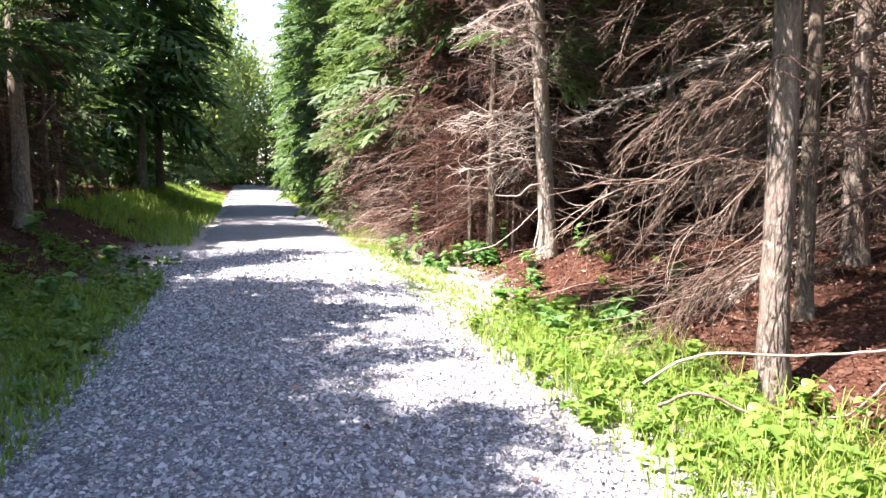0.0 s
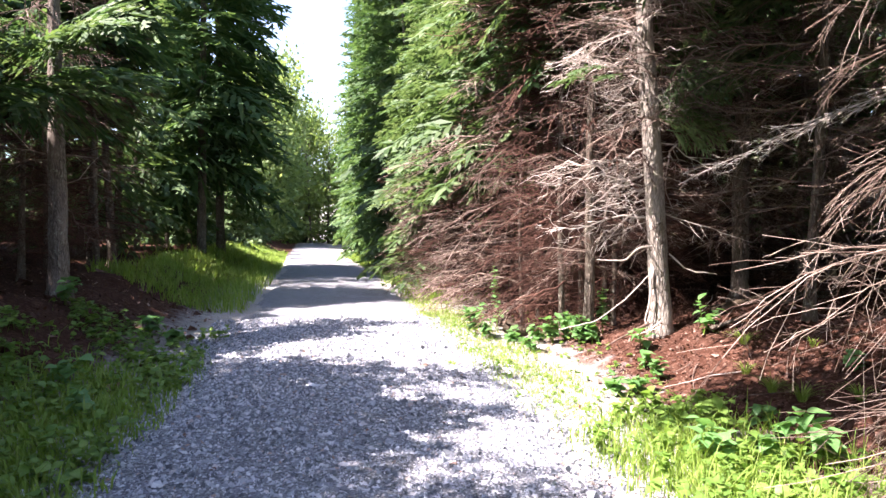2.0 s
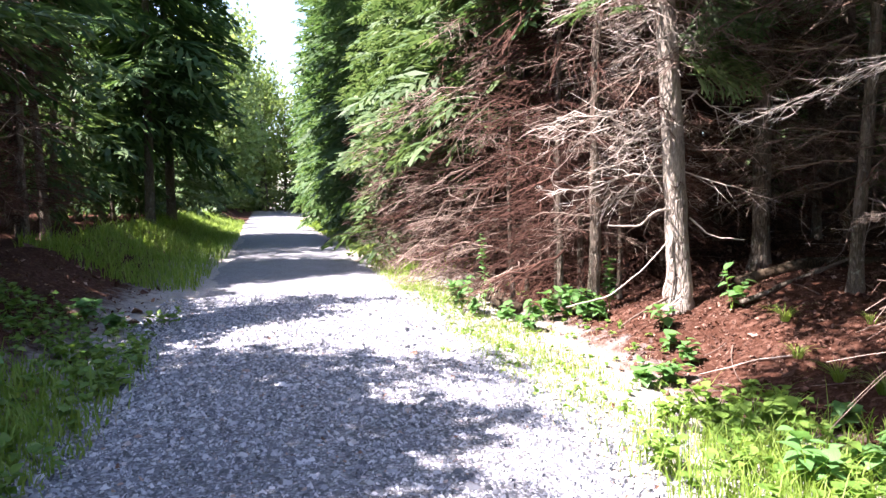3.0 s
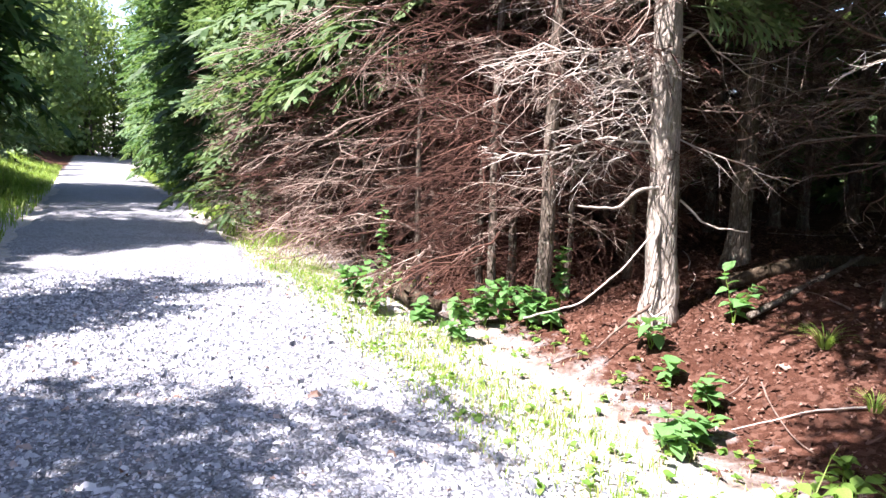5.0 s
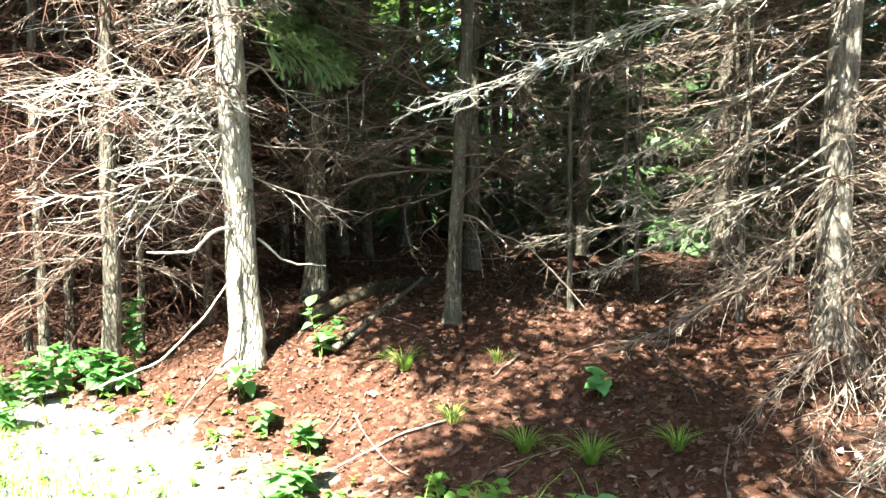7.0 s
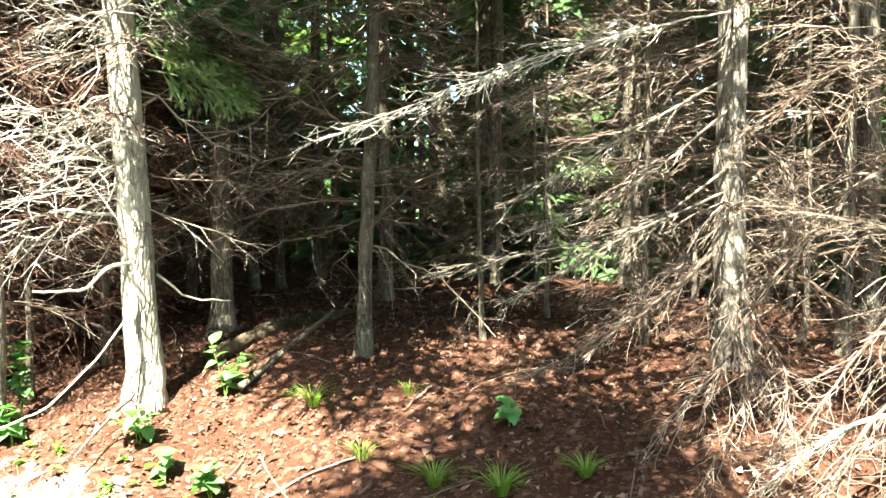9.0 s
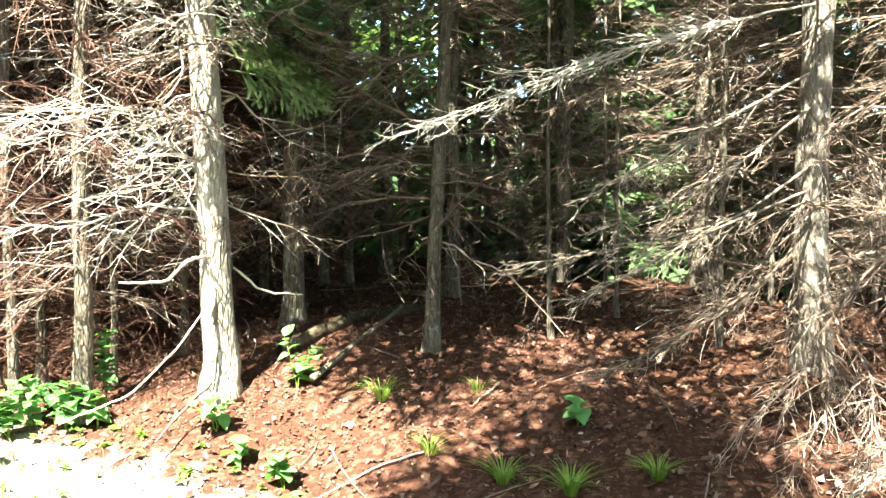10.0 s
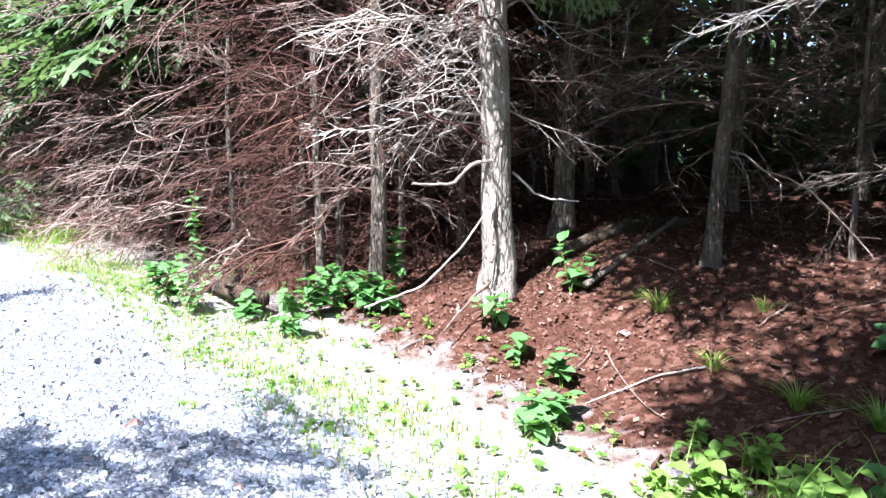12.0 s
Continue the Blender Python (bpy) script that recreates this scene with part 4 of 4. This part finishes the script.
# ---- templates for the wood's many other trees ----
def template(seed, tall, radius, z0, cr, n, dead, green, label="dark slender conifer deep in the wood", pointed=0.9, arrs=None, name="conifer_tree", twigs=None, wood=None):
    tree = thing(name, label, "tree", pose(0, 0, 0), "conifers of the wood")
    me, pts, rad = trunk_mesh(seed, tall, radius, BARK_DARK, 0, 9)
    part("trunk", me, tree)
    part("crown", crown_mesh(seed + 1, z0, tall, cr, n, arrs or FROND_FAR, green, pointed), tree)
    if dead:
        tagged(part("deadwood", twig_cloud(seed + 2, 0.4, z0 + 0.6, dead, 1.2, twigs or SPARSE_ARR, wood or DEADWOOD), tree), kind="stuff")
    return tree


def grow(tree, spots, seed, smin=0.85, smax=1.2):
    r = np.random.default_rng(seed)
    first = True
    for u, v in spots:
        s = r.uniform(smin, smax)
        m = pose(*spot(u, v, -0.03), r.normal(0, 1.2), r.normal(0, 1.2), r.uniform(0, 360)) @ Matrix.Scale(s, 4)
        if first:
            tree.matrix_basis = m
            first = False
        else:
            copy_thing(tree, m)


def scatter(seed, n, u0, u1, v0, v1, gap, taken):
    r = np.random.default_rng(seed)
    found = []
    for _ in range(n * 14):
        p = (r.uniform(u0, u1), r.uniform(v0, v1))
        if all((p[0] - a) ** 2 + (p[1] - b) ** 2 > gap * gap for a, b in taken):
            taken.append(p)
            found.append(p)
            if len(found) == n:
                break
    return found


taken = [uv_of(x, y) for x, y, _, _ in inside] + [uv_of(1.50, 10.82), uv_of(3.9, 5.9), uv_of(2.25, 4.95)]
inner = [template(2000 + 10 * k, t, rd, z0, 1.7, 26, 46, NEEDLES, twigs=FINE_ARR) for k, (t, rd, z0) in enumerate(((12, 0.09, 3.9), (13, 0.12, 4.3), (10, 0.07, 3.2)))]
for k, tree in enumerate(inner):
    grow(tree, scatter(60 + k, 27, -7, 24, 6.4, 17, 0.9, taken), 80 + k)
thick = [template(2060 + 10 * k, 9.3 + k, 0.05, 5.6, 2.0, 64, 110, NEEDLES, "thin conifer choked with bare red-brown twigs", 0.9, FROND_MED, twigs=THICK_ARR, wood=REDWOOD) for k in range(2)]
for k, tree in enumerate(thick):
    grow(tree, scatter(68 + k, 13, 11.8, 20, 4.7, 7.6, 0.7, taken), 88 + k, 0.85, 1.1)
for u, v in ((11.15, 4.5), (11.75, 3.95), (12.3, 3.5), (12.4, 4.5), (13.2, 3.9)):
    copy_thing(thick[0], pose(*spot(u, v, -0.03), 0, 0, 97 * u) @ Matrix.Scale(0.85, 4))
# trees out of view beside and behind the camera, added to shade the right-hand floor
edge = template(2050, 11, 0.09, 4.2, 2.0, 90, 20, NEEDLES)
grow(edge, scatter(66, 9, -9, 2.2, 3.6, 6.2, 1.3, taken), 86)
# green trees that close the wood behind
bushy = [template(2100 + 10 * k, t, 0.1, 0.4, 1.8, 52, 0, g, "green young conifer behind the darker trunks", name="young_conifer") for k, (t, g) in enumerate(((9.5, NEEDLES), (11, NEEDLES_SUNLIT)))]
for k, tree in enumerate(bushy):
    grow(tree, scatter(70 + k, 40, -10, 30, 14, 21, 1.0, taken) + scatter(72 + k, 16, 24, 62, 8, 18, 1.7, taken) + scatter(74 + k, 9, -5, 17, 10.5, 14.2, 1.3, taken), 90 + k)

glade = template(2150, 4.2, 0.05, 0.3, 1.2, 60, 0, NEEDLES_SUNLIT, "small sunlit conifer in a gap of the wood", 0.85, FROND_MED, "young_conifer")
grow(glade, [(8.9, 9.6), (7.6, 10.4), (10.2, 10.9), (6.2, 9.9), (5.2, 11.0), (9.6, 12.2)], 96, 0.8, 1.15)

# ---- left-hand wood ----
u, v = uv_of(-6.56, 11.45)
bank_tree = conifer(u, v, 51, 7.5, 0.14, "conifer with a straight grey trunk on a bank", EDGE, BARK, (4.6, 0.9, 30), [
    dict(n=22, z0=1.2, z1=5.0, length=1.4, meshes=DEAD_MESH)])

for j in range(12):
    s = Soup()
    place(s, FROND_FINE[j % 6], bough((0, 0, 2.5 + 0.11 * j), -0.75 + 0.22 * (j % 7 - 3), 4, 1.0, 8 * j - 40), 1.7)
    part("green_spray", s.mesh("green_spray", NEEDLES_SUNLIT if j % 2 else NEEDLES), bank_tree, None, "green needled bough")
taken = [(u, v)]
leftedge = [template(2300 + 10 * k, t, 0.09, z0, 1.8, 54, 55, NEEDLES, "conifer with green boughs over bare brown twigs", 0.9, FROND_MED, twigs=THICK_ARR, wood=REDWOOD) for k, (t, z0) in enumerate(((8.4, 3.7), (8.8, 3.9)))]
for k, tree in enumerate(leftedge):
    grow(tree, scatter(160 + k, 10, -6, 8.7, -6.6, -4.35, 1.1, taken), 180 + k, 0.94, 1.07)
# three more, out of view, added to keep the near road in shade
for u, v in ((4.9, -4.6), (2.7, -4.5), (6.6, -4.9)):
    copy_thing(leftedge[0], pose(*spot(u, v, -0.03), 0, 0, 61 * u))
leftback = [template(2400 + 10 * k, t, 0.1, 3.6, 2.0, 62, 10, NEEDLES) for k, t in enumerate((9.8, 9.4))]
for k, tree in enumerate(leftback):
    grow(tree, scatter(170 + k, 16, -9, 8.8, -13, -6.6, 1.2, taken) + scatter(172 + k, 11, 8.5, 23, -14, -9.3, 1.2, taken), 190 + k, 0.9, 1.1)
leftlow = template(2450, 5.4, 0.07, 3.5, 1.1, 26, 60, NEEDLES, "young conifer with dense bare brown twigs", twigs=THICK_ARR, wood=REDWOOD)
grow(leftlow, scatter(175, 34, 9.6, 16.6, -9, -4.3, 0.75, taken), 195, 0.85, 1.08)
leftgreen = [template(2500 + 10 * k, t, 0.1, 1.0, 2.4, 66, 0, g, "dense dark green conifer with drooping boughs", 0.75, FROND_MED) for k, (t, g) in enumerate(((12, NEEDLES), (14.5, NEEDLES_SUNLIT)))]
for k, tree in enumerate(leftgreen):
    grow(tree, scatter(210 + k, 5, 20.0, 33, -7.0, -4.8, 1.8, taken), 230 + k, 0.85, 1.1)
leftbrown = [template(2470 + 10 * k, t, 0.09, 4.3, 2.1, 66, 60, NEEDLES, "dark conifer with a mass of bare brown twigs", 0.8, FROND_MED, twigs=THICK_ARR, wood=REDWOOD) for k, t in enumerate((9.5, 10.5))]
for k, tree in enumerate(leftbrown):
    grow(tree, ((17.2, -4.6), (18.9, -5.9)) if k else ((18.2, -4.5), (16.8, -6.2)), 226 + k, 0.9, 1.1)
overhang = template(2580, 17.0, 0.15, 2.8, 2.7, 215, 0, NEEDLES, "tall green conifer leaning over the road", 0.45, FROND_MED)
grow(overhang, [(26.5, -3.9), (30.0, -3.7), (24.5, 4.6), (28.5, 4.1), (33.5, 3.5), (39.0, 3.5), (45.5, 3.7), (52.0, 3.8)], 227, 0.95, 1.1)
leftfar = template(2550, 10, 0.1, 0.4, 2.0, 64, 0, NEEDLES, "dark green conifer in the wood")
grow(leftfar, scatter(215, 20, -10, 40, -20, -10, 2.0, taken), 235, 0.9, 1.2)

# ---- far along the road ----
fargreen = [template(2600 + 10 * k, t, 0.1, 0.4, 2.1, 62, 0, g, "green conifer beside the far road", 0.8, name="far_conifer") for k, (t, g) in enumerate(((12, NEEDLES), (10.5, NEEDLES_SUNLIT)))]
for k, tree in enumerate(fargreen):
    grow(tree, scatter(252 + k, 8, 34, 64, -16, -10.5, 2.2, taken) + scatter(254 + k, 6, 64, 88, -12, -5.4, 2.4, taken) + scatter(260 + k, 12, 44, 90, 3.8, 10, 2.4, taken) + scatter(265 + k, 9, 90, 104, -13, 13, 2.0, taken), 270 + k, 0.85, 1.2)
rightgreen = [template(2650 + 10 * k, t, 0.1, 0.3, 2.2, 98, 0, g, "green conifer with boughs down to the grass", 0.75, FROND_MED) for k, (t, g) in enumerate(((12, NEEDLES), (13, NEEDLES_SUNLIT)))]
for k, tree in enumerate(rightgreen):
    grow(tree, scatter(240 + k, 11, 19.8, 46, 3.0, 6.5, 1.6, taken), 275 + k, 0.85, 1.15)
lowgreen = template(2680, 5.0, 0.07, 0.3, 1.6, 90, 0, NEEDLES_SUNLIT, "low young conifer beside the sunny far road", 0.8, FROND_FAR, "young_conifer")
grow(lowgreen, scatter(256, 14, 34, 62, -7.5, -4.2, 1.6, taken), 276, 0.8, 1.15)
leafy = [broadleaf_template(2700 + 10 * k, t, 2.2) for k, t in enumerate((10.5, 13.5))]
for k, tree in enumerate(leafy):
    grow(tree, scatter(280 + k, 6, 64, 82, -5.2, -3.6, 1.9, taken) + scatter(285 + k, 8, 84, 98, -12, 12, 2.0, taken), 290 + k, 1.0, 1.4)

# ---- ground cover ----
def lush(u, v):
    return np.clip(1.25 - np.abs(v - 2.6) / 0.75, 0, 1) * np.clip((7.7 - u) / 1.5, 0.0, 1)


blades("verge_grass", "bright green grass and weeds along the road's edge", 310, 50000, (-2.5, 8.6, 1.55, 3.7), 0.20, 0.004, keep=lush)
blades("sparse_grass", "sparse short grass on the stony verge", 311, 30000, (7.5, 19, 1.6, 3.1), 0.07, 0.0035, keep=lambda u, v: np.clip(1.1 - np.abs(v - 2.15) / 0.6, 0, 1))
blades("dry_grass", "short pale dry grass on the stony verge", 315, 16000, (6.5, 17, 1.55, 3.3), 0.045, 0.003, DRYGRASS, keep=lambda u, v: np.clip(1.2 - np.abs(v - 2.35) / 0.8, 0, 1))
blades("bank_grass", "green grass along the road's left edge", 312, 62000, (-2.0, 10.5, -3.5, -1.20), 0.13, 0.007, keep=lambda u, v: np.clip(1.2 - np.abs(v + 2.05) / 0.75, 0, 1) * np.clip((10.5 - u) / 3, 0, 1))
blades("far_grass", "tall bright grass beside the road", 313, 30000, (15.5, 50, -4.2, -1.5), 0.24, 0.009, keep=lambda u, v: np.clip((-v - 1.3) / 0.8, 0, 1))
blades("far_grass", "tall bright grass beside the road", 314, 22000, (17, 50, 1.7, 4.0), 0.24, 0.009, keep=lambda u, v: np.clip((v - 1.6) / 0.7, 0, 1))
herbs("verge_herbs", "low leafy weeds on the sunny verge", 320, 1150, (-2.0, 8.2, 1.75, 3.6), 0.2, 0.075, keep=lush)
herbs("verge_herbs", "low leafy weeds scattered on the stony verge", 321, 260, (7.6, 15, 1.75, 3.5), 0.06, 0.045)
herbs("bank_herbs", "low leafy weeds on the shaded bank", 322, 1700, (1.2, 12.5, -3.4, -1.35), 0.15, 0.075, keep=lambda u, v: 0.95 if math.sin(1.9 * u + 3 * v) > -0.3 else 0.25)
litter("leaf_litter", "dry curled brown leaves on the forest floor", 330, 30000, (3.5, 14, 2.7, 8.0), 0.0125, keep=lambda u, v: np.clip((v - 2.75) / 1.0, 0, 1))
litter("leaf_litter", "dry brown leaves scattered on the bank", 331, 2200, (3, 16, -6.5, -1.9), 0.026)
litter("fallen_leaves", "a few dry leaves lying on the gravel", 332, 260, (2.5, 13, -1.4, 2.6), 0.016)

# ---- single plants ----
BRIGHT = "leafy green sapling with bright toothed leaves"
for k, (x, y, tall, leaves, size, spread, stems, label) in enumerate((
        (-0.78, 12.75, 0.42, 54, 0.11, 0.55, 6, "bushy leafy green plant beside a fallen log"),
        (-0.45, 13.1, 0.85, 26, 0.09, 0.15, 2, "tall thin leafy sapling at the wood's edge"),
        (0.30, 11.62, 0.30, 40, 0.11, 0.6, 5, BRIGHT), (0.62, 11.4, 0.30, 30, 0.12, 0.5, 4, BRIGHT), (0.95, 11.5, 0.5, 30, 0.10, 0.2, 3, "tall leafy sapling at the wood's edge"),
        (0.12, 11.75, 0.22, 26, 0.10, 0.6, 4, BRIGHT), (0.48, 11.72, 0.30, 30, 0.10, 0.5, 4, BRIGHT), (0.78, 11.2, 0.24, 26, 0.11, 0.6, 4, BRIGHT), (-0.22, 11.95, 0.2, 22, 0.10, 0.7, 4, "low spreading leafy plant on the verge"), (-0.62, 12.4, 0.34, 40, 0.10, 0.6, 5, "bushy leafy green plant on the verge"),
        (0.0, 11.3, 0.18, 20, 0.11, 0.7, 4, "low spreading leafy plant on the verge"), (1.25, 10.3, 0.22, 14, 0.11, 0.8, 3, "spray of pale green leaves at a trunk's foot"),
        (1.95, 10.38, 0.34, 18, 0.12, 0.5, 3, "small plant with broad bluish-green leaves"), (1.2, 9.95, 0.16, 10, 0.10, 0.5, 2, "small leafy seedling on bare soil"),
        (1.0, 9.15, 0.15, 22, 0.11, 0.9, 5, "low broad-leaved plant on the verge"), (0.72, 8.95, 0.17, 20, 0.12, 0.8, 4, "low broad-leaved plant on the verge"), (1.25, 9.45, 0.2, 18, 0.11, 0.5, 3, "low broad-leaved plant on the verge"),
        (2.68, 8.31, 0.15, 10, 0.10, 0.7, 2, "small leafy seedling among dry leaves"), (1.7, 7.6, 0.15, 16, 0.10, 0.7, 3, "low broad-leaved plant on the verge"),
        (1.75, 6.6, 0.30, 30, 0.12, 0.6, 5, "clump of broad round-leaved weeds"), (1.45, 7.0, 0.26, 26, 0.12, 0.7, 4, "clump of broad round-leaved weeds"), (1.05, 6.7, 0.28, 26, 0.11, 0.6, 4, "clump of broad round-leaved weeds"),
        (-6.15, 10.9, 0.3, 26, 0.12, 0.6, 4, "leafy plant at the foot of a grey trunk"), (-5.2, 11.35, 0.2, 26, 0.12, 0.8, 5, "low leafy plant on the shaded bank"), (-4.75, 11.1, 0.16, 20, 0.12, 0.8, 4, "low leafy plant on the shaded bank"),
        (-3.75, 7.3, 0.2, 22, 0.11, 0.8, 4, "low leafy plant on the shaded bank"), (-4.35, 8.0, 0.22, 24, 0.11, 0.8, 4, "low leafy plant on the shaded bank"))):
    sapling(x, y, 340 + k, 1.25 * tall, int(1.6 * leaves), 1.1 * size, label, spread, "sapling" if tall > 0.35 else "leafy_plant", stems)


# clumps of weeds on the sunny verge
clumps = [sapling(0, 0, 700 + k, 0.14 + 0.035 * k, 34, 0.058 + 0.006 * k, "clump of bright broad-leaved weeds on the verge", 0.8, "weed_clump", 4, WEED_MESH) for k in range(5)]
r = np.random.default_rng(701)
for k in range(75):
    u, v = r.uniform(1.2, 8.0), 2.65 + r.normal(0, 0.42)
    m = pose(*spot(u, v, -0.02), 0, 0, r.uniform(0, 360)) @ Matrix.Scale(r.uniform(0.7, 1.25), 4)
    if k < 5:
        clumps[k].matrix_basis = m
    else:
        copy_thing(clumps[k % 5], m)


def tuft(x, y, seed, n, tall, label):
    u, v = uv_of(x, y)
    r = np.random.default_rng(seed)
    plant = thing("grass_tuft", label, "grass", pose(*spot(u, v, -0.01)), "tufts of sedge")
    s = Soup()
    for _ in range(n):
        a, h, l = r.uniform(0, 6.28), tall * r.uniform(0.6, 1.2), r.uniform(0.3, 1.1) * tall
        f = np.array([0, 0.35, 0.7, 1.0])
        c = np.stack([0.03 * math.cos(a) + l * f ** 2 * math.cos(a), 0.03 * math.sin(a) + l * f ** 2 * math.sin(a), h * (f - 0.45 * f ** 2)], -1)
        w = 0.0032 * np.array([1, 0.9, 0.6, 0.1])
        side = np.array([-math.sin(a), math.cos(a), 0])
        p = np.stack([c - w[:, None] * side, c + w[:, None] * side], 1).reshape(-1, 3)
        s.add(p, [(0, 1, 3, 2), (2, 3, 5, 4), (4, 5, 7, 6)])
    tagged(part("foliage", s.mesh("foliage", GRASS), plant), kind="stuff")


for k, (x, y, n, tall) in enumerate(((2.16, 9.62, 70, 0.26), (2.0, 8.35, 90, 0.22), (2.1, 7.95, 90, 0.24), (1.95, 8.9, 40, 0.18), (1.45, 8.15, 60, 0.18), (2.7, 9.2, 30, 0.16), (2.4, 7.6, 70, 0.2), (-0.95, 9.9, 60, 0.10))):
    tuft(x, y, 380 + k, n, tall, "tuft of thin green sedge among dry leaves")

# ---- fallen wood ----
log("fallen_log", "short mossy rotten log at the verge", ((-0.42, 13.6, 0.08), (-0.08, 12.05, 0.08)), 0.095, 391)
log("fallen_log", "mossy fallen trunk on the forest floor", ((2.21, 11.0, 0.50), (3.75, 10.95, 0.73)), 0.07, 392, bend=0.05)
log("fallen_branch", "thin fallen branch leaning on a mossy log", ((2.0, 10.25, 0.40), (3.4, 10.8, 0.80)), 0.03, 393, BARK_DARK, 8, 0.6)
stick = thing("fallen_branch", "long bleached bare branch lying across the weeds", "branch", pose(0, 0, 0))
part("stem", crooked([(1.22, 4.35, 0.22), (1.42, 4.3, 0.38), (1.62, 4.25, 0.44), (2.1, 4.3, 0.40), (2.9, 4.4, 0.42), (3.6, 4.5, 0.40)], 0.008, 0.007, 5, 6).mesh("stem", PALEWOOD), stick)
stick = thing("fallen_branch", "curved bare branch among the weeds", "branch", pose(0, 0, 0))
part("stem", crooked([(1.3, 4.3, 0.1), (1.5, 4.2, 0.22), (1.9, 4.15, 0.05), (2.4, 4.2, 0.06), (2.75, 4.35, 0.26), (3.0, 4.4, 0.5)], 0.011, 0.006, 6, 6).mesh("stem", DEADWOOD), stick)
r = np.random.default_rng(400)
for k in range(46):
    u, v = r.uniform(6, 14), r.uniform(3.4, 8)
    if k > 36:
        u, v = r.uniform(5, 14), r.uniform(-5, -2.2)
    a, ln = r.uniform(0, 6.28), r.uniform(0.25, 0.9)
    pts = []
    for f in (0, 0.4, 0.75, 1):
        x, y = at(u, v)
        px, py = x + ln * f * math.cos(a + 0.3 * f), y + ln * f * math.sin(a + 0.3 * f)
        pts.append((px, py, float(height(*uv_of(px, py))) + 0.012))
    twig = thing("fallen_twig", "thin dead twig lying on the needles", "twig", pose(0, 0, 0), "fallen twigs")
    part("stem", crooked(pts, r.uniform(0.004, 0.011), 0.003, 410 + k, 3).mesh("stem", DEADWOOD if k % 3 else PALEWOOD), twig)
